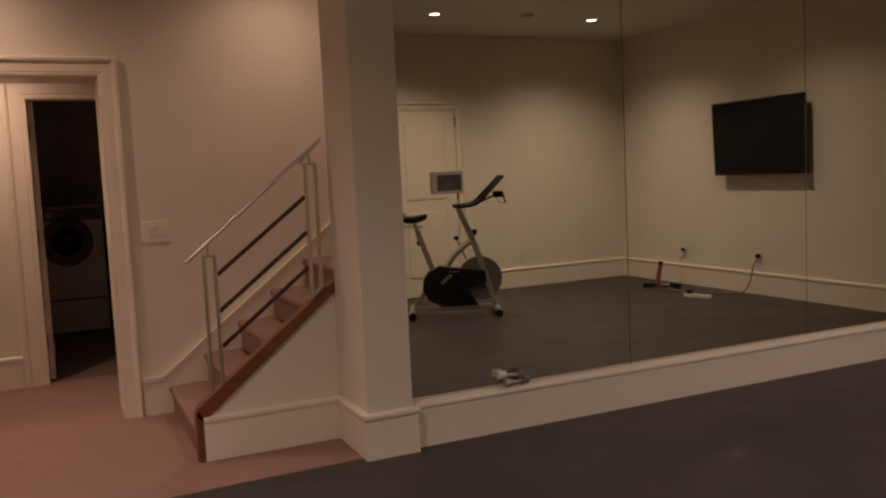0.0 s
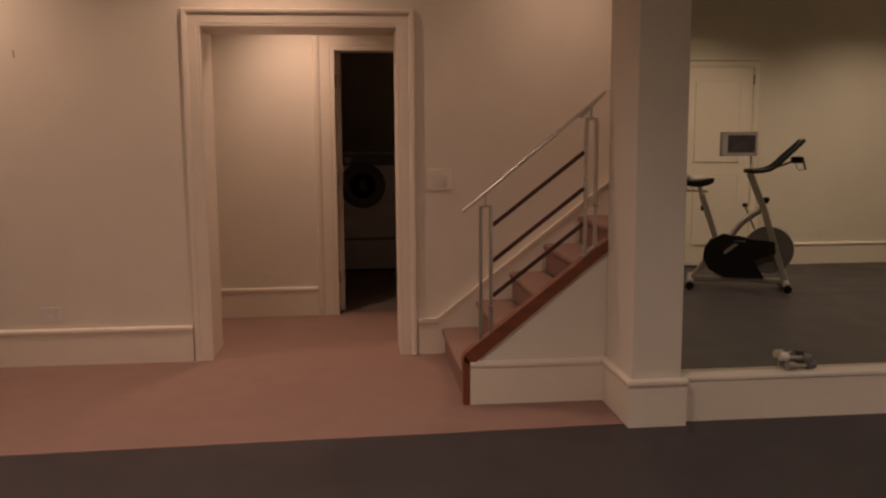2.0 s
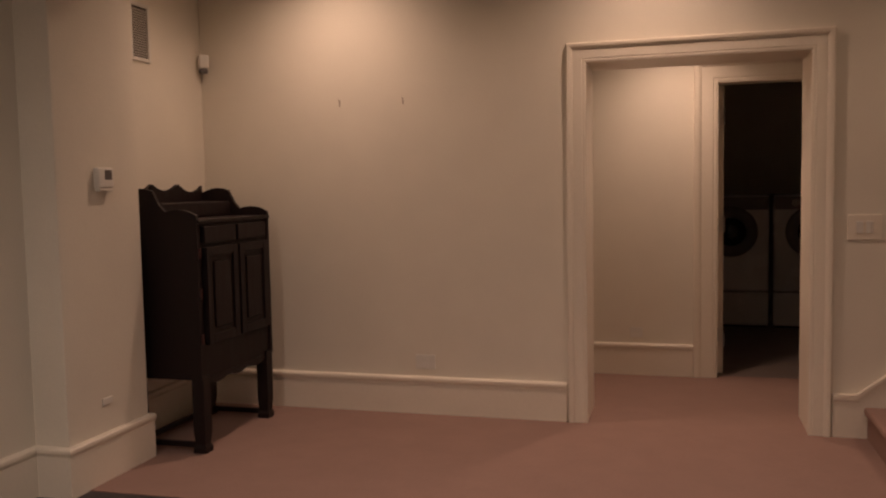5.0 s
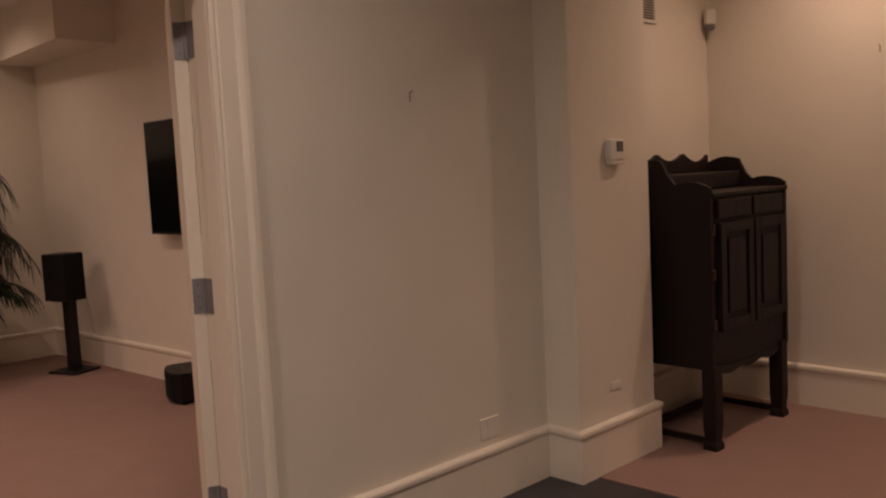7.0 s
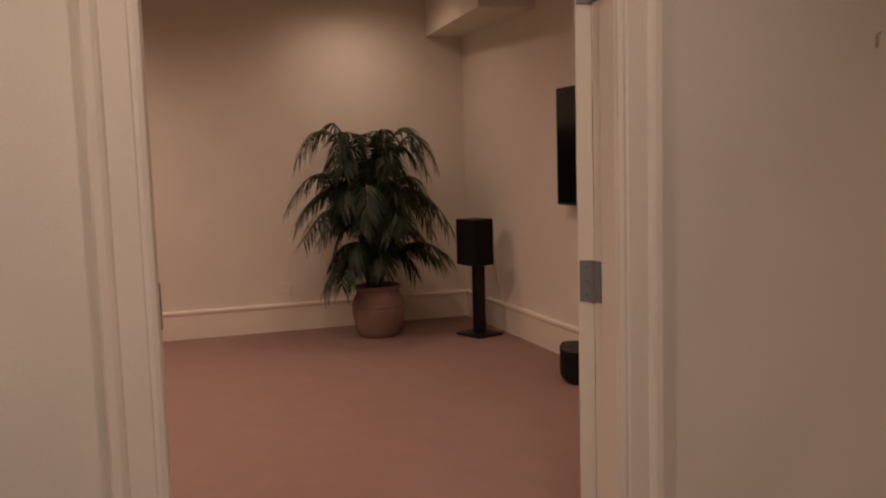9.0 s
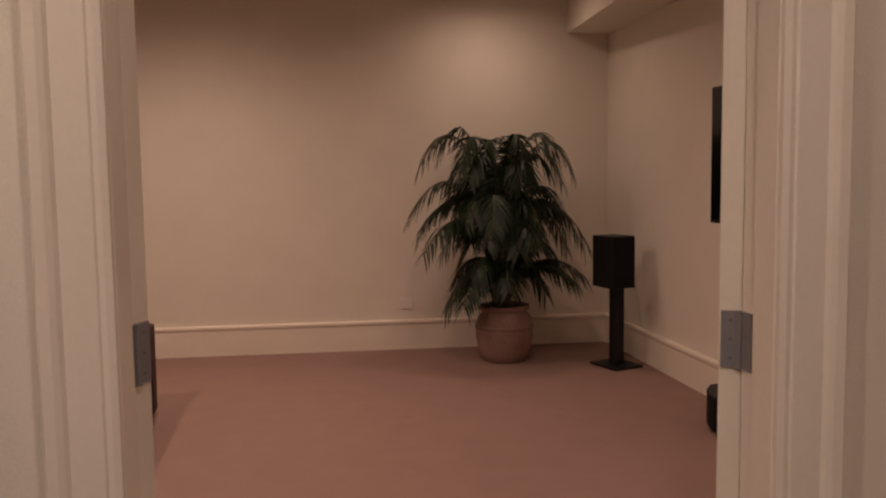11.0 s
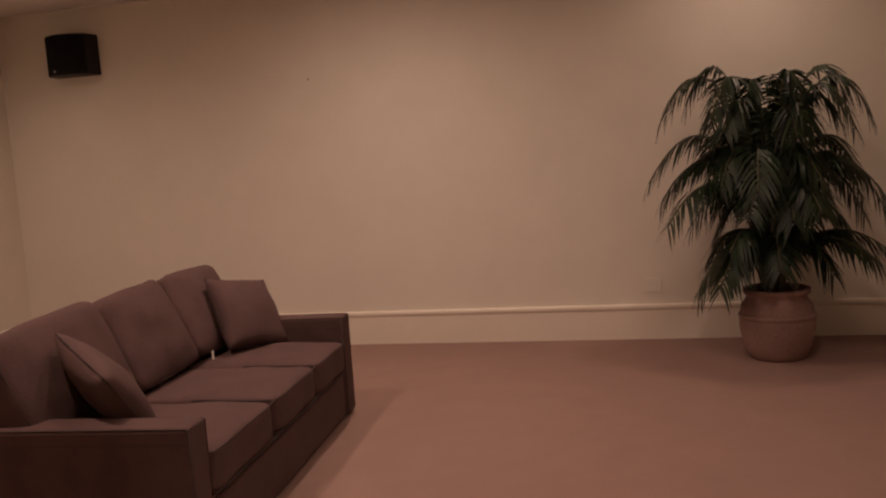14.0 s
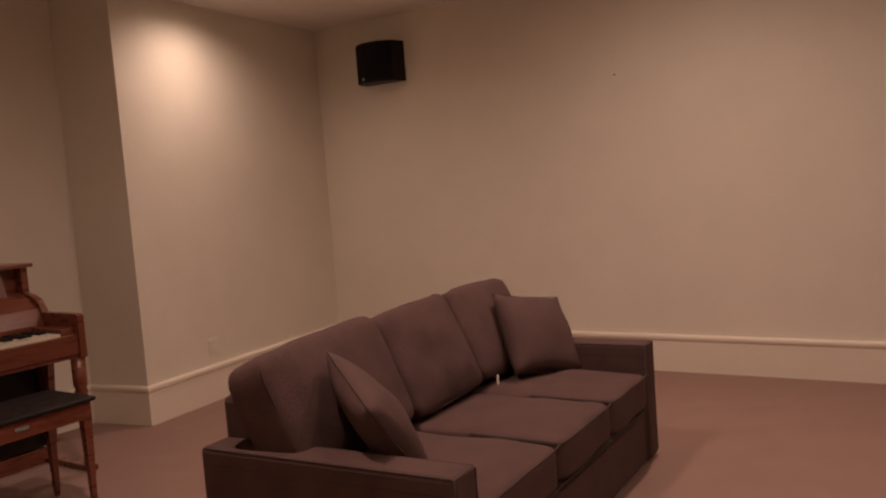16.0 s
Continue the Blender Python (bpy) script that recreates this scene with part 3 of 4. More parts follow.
for sx in (-1, 1):
    for y in (0.0, CD - 0.07):
        bm = bmesh.new()
        cx = sx * (CW - 0.035)
        rings = [(0.036, 0.0), (0.036, 0.03), (0.028, 0.05), (0.035, 0.12), (0.035, 0.42)]
        for (r0, z0), (r1, z1) in zip(rings, rings[1:]):
            bmesh.ops.create_cone(bm, cap_ends=True, segments=4, radius1=r0 * 1.414, radius2=r1 * 1.414, depth=z1 - z0,
                                  matrix=pose(cx, y + 0.035, (z0 + z1) / 2) @ pose(0, 0, 0, 0, 0, 45))
        part("leg", bm, DARKWOOD, cab)
    pts = [(0.0, 0.40), (CD, 0.40), (CD, 1.415)]
    for k in range(13):
        t = k / 12
        pts.append((CD - 0.02 - t * (CD - 0.02), 1.385 + 0.03 * math.sin(math.pi * t / 0.5) if t < 0.5 else 1.268 + 0.032 * math.sin(math.pi * (t - 0.5) / 0.5) ** 0.7 + 0.06 * (t == 0.5)))
    part("side_panel", prism(pts[:16] + [(0.0, 1.235)], 0, sx * CW - 0.012, sx * CW + 0.012), DARKWOOD, cab, "dark side panel with a scalloped top edge")
    part("side_stretcher", box((sx * (CW - 0.035) - 0.012, 0.07, 0.025), (sx * (CW - 0.035) + 0.012, CD - 0.07, 0.055), 0.003), DARKWOOD, cab)
part("body", box((-CW + 0.013, 0.012, 0.40), (CW - 0.013, CD, 1.225), 0.004), DARKWOOD, cab)
part("top_board", box((-CW - 0.005, -0.012, 1.226), (CW + 0.005, CD - 0.02, 1.246), 0.004), DARKWOOD, cab)
crest = [(-CW, 1.246)]
for k in range(41):
    t = k / 40
    crest.append((-CW + 2 * CW * t, 1.385 + scallop(t, 3, 0.045) + 0.018 * math.sin(t * math.pi)))
crest.append((CW, 1.246))
part("crest", prism(crest, 1, CD - 0.02, CD), DARKWOOD, cab, "scalloped back crest")
part("shelf_gallery", box((-CW + 0.05, CD - 0.22, 1.247), (CW - 0.013, CD - 0.021, 1.335), 0.01), DARKWOOD, cab)
for x0, x1 in ((-CW + 0.05, -0.012), (0.012, CW - 0.05)):
    dr = part("door", box((x0, -0.008, 0.58), (x1, 0.012, 1.10), 0.004), DARKWOOD, cab)
    for a, b in (((x0, 0.58), (x0 + 0.05, 1.10)), ((x1 - 0.05, 0.58), (x1, 1.10)), ((x0 + 0.05, 1.05), (x1 - 0.05, 1.10)), ((x0 + 0.05, 0.58), (x1 - 0.05, 0.63))):
        part("frame_rail", box((a[0], -0.020, a[1]), (b[0], -0.0085, b[1]), 0.003), DARKWOOD, dr)
    part("raised_panel", box((x0 + 0.075, -0.017, 0.66), (x1 - 0.075, -0.0085, 1.02), 0.008), DARKWOOD, dr)
for x0, x1 in ((-CW + 0.05, -0.012), (0.012, CW - 0.05)):
    part("drawer", box((x0, -0.012, 1.12), (x1, 0.012, 1.21), 0.005), DARKWOOD, cab)
part("apron", prism([(-CW + 0.07, 0.40), (CW - 0.07, 0.40)] + [(CW - 0.07 - (2 * CW - 0.14) * k / 16, 0.375 - 0.02 * abs(math.sin(k / 16 * 3 * math.pi))) for k in range(17)], 1, 0.012, 0.032), DARKWOOD, cab, "shaped apron")
for z in (0.62, 0.86, 1.07):
    part("hinge_knuckle", rod((-CW - 0.002, -0.010, z - 0.025), (-CW - 0.002, -0.010, z + 0.025), 0.007), BRONZE, cab, "dark tarnished hinge")
part("back_stretcher", box((-CW + 0.07, CD - 0.047, 0.025), (CW - 0.07, CD - 0.023, 0.055), 0.003), DARKWOOD, cab)

# ---- laundry ----
ld = thing("laundry_door", "cream laundry door standing open into the dark room", "door", pose(LD0 + 0.022, LY + 0.14, 0.008, 0, 0, 92))
part("leaf", box((0.0, -0.04, 0), (0.77, 0, 2.07), 0.003), TRIM, ld)
for z in (0.25, 1.08, 1.85):
    hg = part("hinge", box((-0.045, -0.048, z - 0.05), (0.0, -0.0405, z + 0.05), 0.001), NICKEL, ld, "satin nickel hinge")
for z in (0.33, 1.13, 1.90):
    ob = thing("door_hinge", "satin nickel hinge plate on the door lining", "hinge", pose(LD0 + 0.018, LY + 0.10, z - 0.04), "laundry door hinges")
    part("leaf_plate", box((0, -0.03, -0.05), (0.003, 0.04, 0.05), 0.001), NICKEL, ob)
    part("knuckle", rod((0.006, 0.044, -0.05), (0.006, 0.044, 0.05), 0.006), NICKEL, ob)


def washer(x, label):
    ob = thing("washing_machine", label, "washing machine", pose(x, 3.62, 0), "laundry machines")
    part("pedestal", box((-0.34, 0, 0.02), (0.34, 0.7, 0.34), 0.012), APPL, ob, "white pedestal drawer")
    part("toe_kick", box((-0.32, 0.03, 0.0), (0.32, 0.68, 0.02)), BLACK, ob)
    part("body", box((-0.34, 0, 0.35), (0.34, 0.72, 1.27), 0.016), APPL, ob)
    m = pose(0.0, 0, 0.92, 90, 0, 0)
    part("door_ring", lathe([(0.15, 0.0), (0.235, 0.0), (0.24, 0.018), (0.22, 0.036), (0.17, 0.044), (0.15, 0.03)], m=m), GREY, ob, "grey porthole ring", True)
    part("door_glass", lathe([(0.149, 0.012), (0.12, 0.045), (0.05, 0.055), (0.01, 0.056)], m=m), SCREEN, ob, "dark porthole glass", True)
    part("control_panel", box((-0.33, -0.012, 1.13), (0.33, 0.0, 1.25), 0.005), GREY, ob)
    part("dial", lathe([(0.035, 0), (0.032, 0.025), (0.01, 0.026)], sides=20, m=pose(-0.15, -0.012, 1.19, 90)), SILVER, ob, "silver dial")
    return ob


washer(-0.32, "white front-loading washing machine on a pedestal")
washer(0.40, "white front-loading dryer on a pedestal")

# ---- gym: door, television, bike, dumbbells, cords ----
GD0, GD1 = 3.09, 3.87
gd = thing("gym_door", "closed pale panelled door in the gym", "door", pose(GD0, SY, 0.012))
part("leaf", box((0, 0.0, 0), (GD1 - GD0, 0.035, 2.12), 0.003), TRIM, gd)
for z0, z1 in ((0.22, 0.98), (1.12, 1.98)):
    part("raised_panel", box((0.14, 0.030, z0), (GD1 - GD0 - 0.14, 0.042, z1), 0.012), TRIM, gd)
for z in (0.25, 1.15, 2.00):
    part("hinge", rod((GD1 - GD0 + 0.006, 0.044, z - 0.05), (GD1 - GD0 + 0.006, 0.044, z + 0.05), 0.009), NICKEL, gd, "satin nickel hinge")
kn = part("door_knob", rod((0.065, 0.035, 0.96), (0.065, 0.075, 0.96), 0.012), NICKEL, gd, "satin nickel knob")
part("knob_ball", lathe([(0.012, 0), (0.028, 0.012), (0.03, 0.026), (0.018, 0.04)], sides=20, m=pose(0.065, 0.075, 0.96, -90)), NICKEL, kn, smooth=True)
casing("door_casing_gym", (0, SY, 0), (1, 0, 0), (0, 1, 0), GD0 - 0.012, GD1 + 0.022, 2.145, 0.09)

wall_plate("wall_outlet", 4.75, SY, 0.335, 90, 0.075, 0.10, "pale wall outlet in the gym", "outlet")
for y, z in ((-5.19, 0.385), (-4.03, 0.395), (-4.21, 0.38), (-3.80, 0.395)):
    wall_plate("wall_outlet", EX, y, z, 180, 0.075, 0.105, "pale wall outlet on the gym wall", "outlet")
gtv = thing("wall_television", "black flat television on a gym wall bracket", "television", pose(EX - 0.13, -3.94, 1.640, 2.5, 0, -90))
part("frame", box((-0.615, 0.0, -0.385), (0.615, 0.045, 0.385), 0.008), BLACK, gtv)
part("screen", box((-0.598, -0.002, -0.362), (0.598, 0.001, 0.368), 0.0008), SCREEN, gtv, "dark switched-off screen")
part("wall_bracket", box((-0.2, 0.045, -0.15), (0.2, 0.125, 0.15), 0.004), BLACK, gtv)

bk = Vector((3.55 - 2.77, -4.85 + 5.18, 0))
bike = thing("exercise_bike", "silver and black indoor cycling bike with flywheel", "exercise bike", pose(2.77, -5.18, 0, 0, 0, math.degrees(math.atan2(bk.y, bk.x))))
BL = bk.length
for x in (0.0, BL):
    ob = part("base_bar", rod((x, -0.24, 0.055), (x, 0.24, 0.055), 0.032, sides=16), SILVER, bike, "silver cross bar")
    for y in (-0.25, 0.25):
        part("wheel_foot", rod((x, y - 0.025, 0.036), (x, y + 0.025, 0.036), 0.036, sides=18), BLACK, ob, "black rubber foot")
part("main_beam", bar((0.02, 0, 0.07), (BL - 0.02, 0, 0.07), 0.07, 0.05, bevel=0.01), SILVER, bike)
part("seat_tube", bar((0.24, 0, 0.40), (0.085, 0, 0.86), 0.065, 0.055, bevel=0.01), SILVER, bike)
part("seat_post", rod((0.10, 0, 0.80), (0.055, 0, 0.955), 0.020), STEEL, bike)
part("front_fork", bar((BL - 0.01, 0, 0.08), (0.64, 0, 0.72), 0.07, 0.06, bevel=0.01), SILVER, bike)
part("head_tube", bar((0.665, 0, 0.66), (0.50, 0, 1.07), 0.065, 0.06, bevel=0.01), SILVER, bike)
part("down_tube", tube(curve_points([(0.34, 0, 0.46), (0.45, 0, 0.61), (0.64, 0, 0.76)], 8), 0.030, sides=10), SILVER, bike, smooth=True)
part("rear_stay", bar((0.02, 0, 0.08), (0.17, 0, 0.30), 0.05, 0.04, bevel=0.008), SILVER, bike)
part("brake_rod", rod((0.56, 0, 0.55), (0.475, 0, 0.75), 0.008), STEEL, bike)
part("brake_knob", lathe([(0.010, -0.02), (0.026, -0.005), (0.026, 0.012), (0.012, 0.022)], sides=16, m=pose(0.47, 0, 0.77)), BLACK, bike, smooth=True)
sad = part("saddle", cushion(0.27, 0.17, 0.06, 0.3, 8), BLACK, bike, "black saddle", True)
for v in sad.data.vertices:
    t = v.co.x / 0.135
    v.co.y *= 0.62 - 0.42 * t
    v.co += Vector((0.055, 0, 0.975 + 0.030 * t * t * (1 if t > 0 else 0.4)))
part("saddle_rail", bar((-0.07, 0, 0.905), (0.14, 0, 0.895), 0.03, 0.02), STEEL, bike)
gd_pts = [(0.11, 0.26), (0.17, 0.16), (0.30, 0.095), (0.66, 0.098), (0.56, 0.26), (0.75, 0.33), (0.74, 0.44), (0.54, 0.46), (0.29, 0.50), (0.17, 0.44), (0.12, 0.36)]
part("drive_guard", prism(gd_pts, 1, -0.055, 0.055), BLACK, bike, "black drive guard")
fm = pose(0.69, 0, 0.36, 90)
part("flywheel", lathe([(0.05, -0.012), (0.19, -0.012), (0.215, -0.017), (0.222, 0.0), (0.215, 0.017), (0.19, 0.012), (0.05, 0.012)], m=fm, sides=48), GREY, bike, "worn dark steel flywheel", False)
part("flywheel_hub", lathe([(0.045, -0.04), (0.05, 0.0), (0.045, 0.04)], m=fm, sides=24), SILVER, bike)
part("brake_cap", lathe([(0.10, -0.02), (0.10, 0.02), (0.05, 0.022)], m=pose(0.70, -0.014, 0.27, 90), sides=24), RED, bike, "red flywheel disc")
for s in (-1, 1):
    cr = part("crank", bar((0.30, s * 0.075, 0.33), (0.30 + s * 0.13, s * 0.085, 0.33 + s * 0.11), 0.016, 0.028), SILVER, bike)
    part("pedal", box((0.30 + s * 0.13 - 0.05, s * 0.14 - 0.05, 0.33 + s * 0.11 - 0.012), (0.30 + s * 0.13 + 0.05, s * 0.14 + 0.05, 0.33 + s * 0.11 + 0.012), 0.004), BLACK, cr, "black pedal")
    pts = curve_points([(0.46, s * 0.05, 1.09), (0.54, s * 0.17, 1.09), (0.68, s * 0.21, 1.12), (0.82, s * 0.20, 1.25), (0.94, s * 0.16, 1.37)], 8)
    part("handlebar", tube(pts, 0.019), BLACK, bike, "black padded handlebar", True)
part("handlebar_stem", bar((0.46, 0, 1.085), (0.66, 0, 1.10), 0.05, 0.035, bevel=0.008), BLACK, bike)
part("handlebar_cross", rod((0.50, -0.17, 1.09), (0.50, 0.17, 1.09), 0.018), BLACK, bike)
part("bottle_cage", box((0.85, -0.05, 1.16), (0.95, 0.05, 1.22), 0.012), BLACK, bike)
part("console_arm", rod((0.72, 0, 1.12), (0.87, 0, 1.18), 0.010), BLACK, bike)
part("elbow_rest", bar((0.68, 0.06, 1.14), (0.77, 0.06, 1.24), 0.05, 0.02, bevel=0.006), BLACK, bike)
part("tension_knob", lathe([(0.012, -0.03), (0.028, 0.0), (0.028, 0.02), (0.01, 0.03)], sides=16, m=pose(0.655, 0, 0.82)), BLACK, bike, smooth=True)
part("seat_knob", lathe([(0.012, -0.03), (0.026, 0.0), (0.026, 0.02), (0.01, 0.03)], sides=16, m=pose(0.105, 0, 0.74, 0, -90)), BLACK, bike, smooth=True)
part("water_bottle_clip", rod((0.945, 0, 1.215), (0.975, 0, 1.10), 0.010), GREY, bike)
part("cage_loop", tube([(0.972, 0, 1.11), (0.93, 0, 1.095), (0.90, 0, 1.12), (0.89, 0, 1.165)], 0.004), GREY, bike)


def dumbbell(x, y, z, turn, tilt, material):
    ob = thing("dumbbell", "small pale dumbbell on the baseboard ledge", "dumbbell", pose(x, y, z, 0, tilt, turn), "pair of dumbbells")
    part("grip", rod((-0.04, 0, 0), (0.04, 0, 0), 0.011), STEEL, ob)
    for s in (-1, 1):
        part("weight_head", rod((s * 0.036, 0, 0), (s * 0.076, 0, 0), 0.022, sides=18), material if s < 0 else GREY, ob)
    return ob


dumbbell(1.815, -1.475, 0.260, 6, 0, SILVER)
dumbbell(1.785, -1.474, 0.300, -7, 4, WHITE)

cord = thing("extension_cable", "white power cord hanging from a gym outlet", "power cord")
part("cable", tube(curve_points([(EX - 0.015, -5.19, 0.40), (EX - 0.06, -5.2, 0.30), (EX - 0.07, -5.22, 0.12), (EX - 0.13, -5.25, 0.02), (EX - 0.35, -5.2, 0.010)], 10), 0.007), WHITE, cord, smooth=True)
part("plug", box((EX - 0.05, -5.21, 0.385), (EX - 0.0095, -5.17, 0.42), 0.005), BLACK, cord, "black plug")
cord2 = thing("extension_cable", "orange extension cord looping from a gym outlet", "power cord")
part("cable", tube(curve_points([(EX - 0.02, -4.03, 0.40), (EX - 0.08, -4.05, 0.30), (EX - 0.10, -4.08, 0.13), (EX - 0.16, -4.15, 0.02), (EX - 0.30, -4.35, 0.010), (EX - 0.45, -4.6, 0.010), (EX - 0.55, -4.85, 0.010)], 10), 0.008), TERRA, cord2, smooth=True)
part("plug", box((EX - 0.055, -4.05, 0.385), (EX - 0.0095, -4.01, 0.425), 0.005), BLACK, cord2, "black plug")
stp = thing("power_strip", "white power strip lying by the gym wall", "power strip", pose(5.62, -4.27, 0.02, 0, 0, 70))
part("housing", box((-0.15, -0.025, -0.02), (0.15, 0.025, 0.02), 0.005), WHITE, stp)
part("plug", box((-0.12, -0.022, 0.02), (-0.06, 0.022, 0.06), 0.006), BLACK, stp, "black plug")
adp = thing("charger_brick", "black charger brick on the gym floor", "charger", pose(5.78, -5.27, 0.0, 0, 0, 35), "charger bricks")
part("housing", box((-0.07, -0.035, 0), (0.07, 0.035, 0.045), 0.008), BLACK, adp)
part("cable", tube(curve_points([(0.07, 0, 0.02), (0.14, 0.03, 0.012), (0.22, 0.10, 0.012)], 8), 0.005), BLACK, adp, smooth=True)
adp2 = copy_thing(adp, pose(5.98, -5.05, 0.0, 0, 0, 100))
jr = thing("skipping_handle", "dark red upright roller beside the gym wall", "roller", pose(6.02, -5.42, 0.0))
part("handle", rod((0, 0, 0), (0.035, 0.02, 0.23), 0.030, sides=14, r2=0.024), RED, jr, smooth=False)
part("end_cap", rod((0.035, 0.02, 0.2305), (0.040, 0.023, 0.26), 0.026, sides=14), BLACK, jr)

# ---- pair of doors folded back into the media room ----
for y, s in ((R1 - 0.003, 1), (R0 + 0.003, -1)):
    leaf = thing("media_door", "cream painted door folded back into the media room", "door", pose(BX - 0.004, y + s * 0.002, 0.010, 0, 0, 155 if s > 0 else -115), "pair of media room doors")
    t0, t1 = (0.0, 0.046) if s > 0 else (-0.046, 0.0)
    lift = 0.0 if s > 0 else 0.01
    part("leaf", box((0.0, t0, 0), (0.60, t1, 2.07), 0.003), TRIM, leaf)
    for z in (0.30, 1.02, 1.865):
        hg = part("hinge", box((-0.0045, t0 + 0.004, z + lift - 0.060), (-0.0005, t1 - 0.004, z + lift + 0.060), 0.0015), NICKEL, leaf, "satin nickel hinge")
        for dz in (-0.040, 0.0, 0.040):
            part("screw", rod((-0.0052, (t0 + t1) / 2, z + lift + dz), (-0.0045, (t0 + t1) / 2, z + lift + dz), 0.004, sides=10), GREY, hg)
    for z in (0.31, 1.03, 1.875):
        ob = thing("door_hinge", "satin nickel hinge plate on the door lining", "hinge", pose(BX, y, z + lift), "media doorway hinges")
        part("leaf_plate", box((0.0, min(0, -s * 0.003), -0.060), (0.046, max(0, -s * 0.003), 0.060), 0.001), NICKEL, ob)
        part("knuckle", rod((-0.002, -s * 0.005, -0.060), (-0.002, -s * 0.005, 0.060), 0.0065), NICKEL, ob)

# ---- sofa ----
sd = Vector((-7.255 + 5.41, -5.28 + 5.155, 0))
SL = sd.length
sofa = thing("sofa", "brown three-seat fabric sofa with loose cushions", "sofa", pose(-5.41, -5.155, 0, 0, 0, math.degrees(math.atan2(sd.y, sd.x))))
# local: x along the front from the near end, +y towards the back
AW, SD, AH = 0.130, 0.935, 0.532


def shift(bm, m):
    bmesh.ops.transform(bm, matrix=m, verts=bm.verts[:])
    return bm


def rim(w, h, y, inset, m):
    """A closed line round a soft rectangle in the x-z plane, moved by m."""
    a, b = w / 2 - inset, h / 2 - inset
    pts = []
    for k in range(49):
        t = 2 * math.pi * k / 48
        c, q = math.cos(t), math.sin(t)
        f = (abs(c) ** 9 + abs(q) ** 9) ** (-1 / 9)
        pts.append(m @ Vector((a * c * f, y, b * q * f)))
    return pts


for x0 in (0.0, SL - AW):
    bm = box((x0, 0.0, 0.012), (x0 + AW, SD, AH), 0.016)
    ob = part("arm", bm, SOFA, sofa, "square upholstered arm", False)
    e = 0.007
    loop = [(x0 + e, 0.004, 0.03), (x0 + e, 0.003, AH - e), (x0 + AW - e, 0.003, AH - e), (x0 + AW - e, 0.004, 0.03)]
    part("piping", tube(loop, 0.0035), PIPING, ob, smooth=True)
    for xx in (x0 + 0.005, x0 + AW - 0.005):
        part("piping", tube([(xx, 0.01, AH - 0.006), (xx, SD * 0.5, AH - 0.005), (xx, SD - 0.02, AH - 0.006)], 0.0035), PIPING, ob, smooth=True)
    for xx in (x0 + 0.0015, x0 + AW - 0.0015):
        part("top_seam", tube([(xx, 0.014, AH - 0.055), (xx, SD * 0.5, AH - 0.054), (xx, SD - 0.014, AH - 0.055)], 0.002), PIPING, ob, smooth=True)
part("base", box((AW + 0.002, 0.014, 0.012), (SL - AW - 0.002, SD - 0.03, 0.250), 0.010), SOFA, sofa, "upholstered base", False)
part("base_seam", tube([(AW + 0.004, 0.0125, 0.238), (SL / 2, 0.0115, 0.236), (SL - AW - 0.004, 0.0125, 0.238)], 0.003), PIPING, sofa, smooth=True)
part("back_frame", box((AW - 0.012, SD - 0.15, 0.2), (SL - AW + 0.012, SD + 0.003, 0.668), 0.022), SOFA, sofa, "upholstered back", False)
for x in (0.05, SL - 0.05):
    for y in (0.06, SD - 0.06):
        part("foot", box((x - 0.025, y - 0.025, 0), (x + 0.025, y + 0.025, 0.012)), BLACK, sofa)
CUTS = [AW, 0.705, 1.235, SL - AW]
for k in range(3):
    a, b = CUTS[k], CUTS[k + 1]
    cx, w = (a + b) / 2, b - a
    bm = shift(cushion(w - 0.005, 0.66, 0.160, 0.26, 14, 0.006, k + 1, 11.0), pose(cx, 0.318, 0.335))
    ob = part("seat_cushion", bm, SOFA, sofa, "plump boxed seat cushion", True)
    hw = w / 2 - 0.008
    for z in (0.404, 0.266):
        part("piping", tube(curve_points([(cx - hw, 0.34, z + 0.006), (cx - hw, 0.04, z + 0.002), (cx - hw + 0.022, -0.008, z), (cx, -0.011, z), (cx + hw - 0.022, -0.008, z), (cx + hw, 0.04, z + 0.002), (cx + hw, 0.34, z + 0.006)], 6), 0.0032), PIPING, ob, smooth=True)
# back cushions: from, to, depth, height of the middle, lean, tilt, turn
for k, (a, b, y, z, lean, tilt, turn) in enumerate(((0.035, 0.722, 0.700, 0.612, -23, -2.0, 3.0), (0.725, 1.262, 0.712, 0.610, -24, -1.0, 0.5), (1.268, 1.800, 0.705, 0.612, -25, 1.0, -2.5))):
    m = pose((a + b) / 2, y, z, lean, tilt, turn)
    w, d, h = b - a, 0.190, 0.435
    bm = shift(cushion(w, d, h, 0.34, 16, 0.013, k + 7, 9.0), m)
    ob = part("back_cushion", bm, SOFA, sofa, "boxed leaning back cushion", True)
    for yy in (-0.070, 0.072):
        part("piping", tube(rim(w, h, yy, 0.006, m), 0.0035, sides=6), PIPING, ob, smooth=True)
part("care_tag", box((1.268, 0.50, 0.440), (1.280, 0.507, 0.480), 0.001), WHITE, sofa, "small white care tag")
sm = sofa.matrix_basis
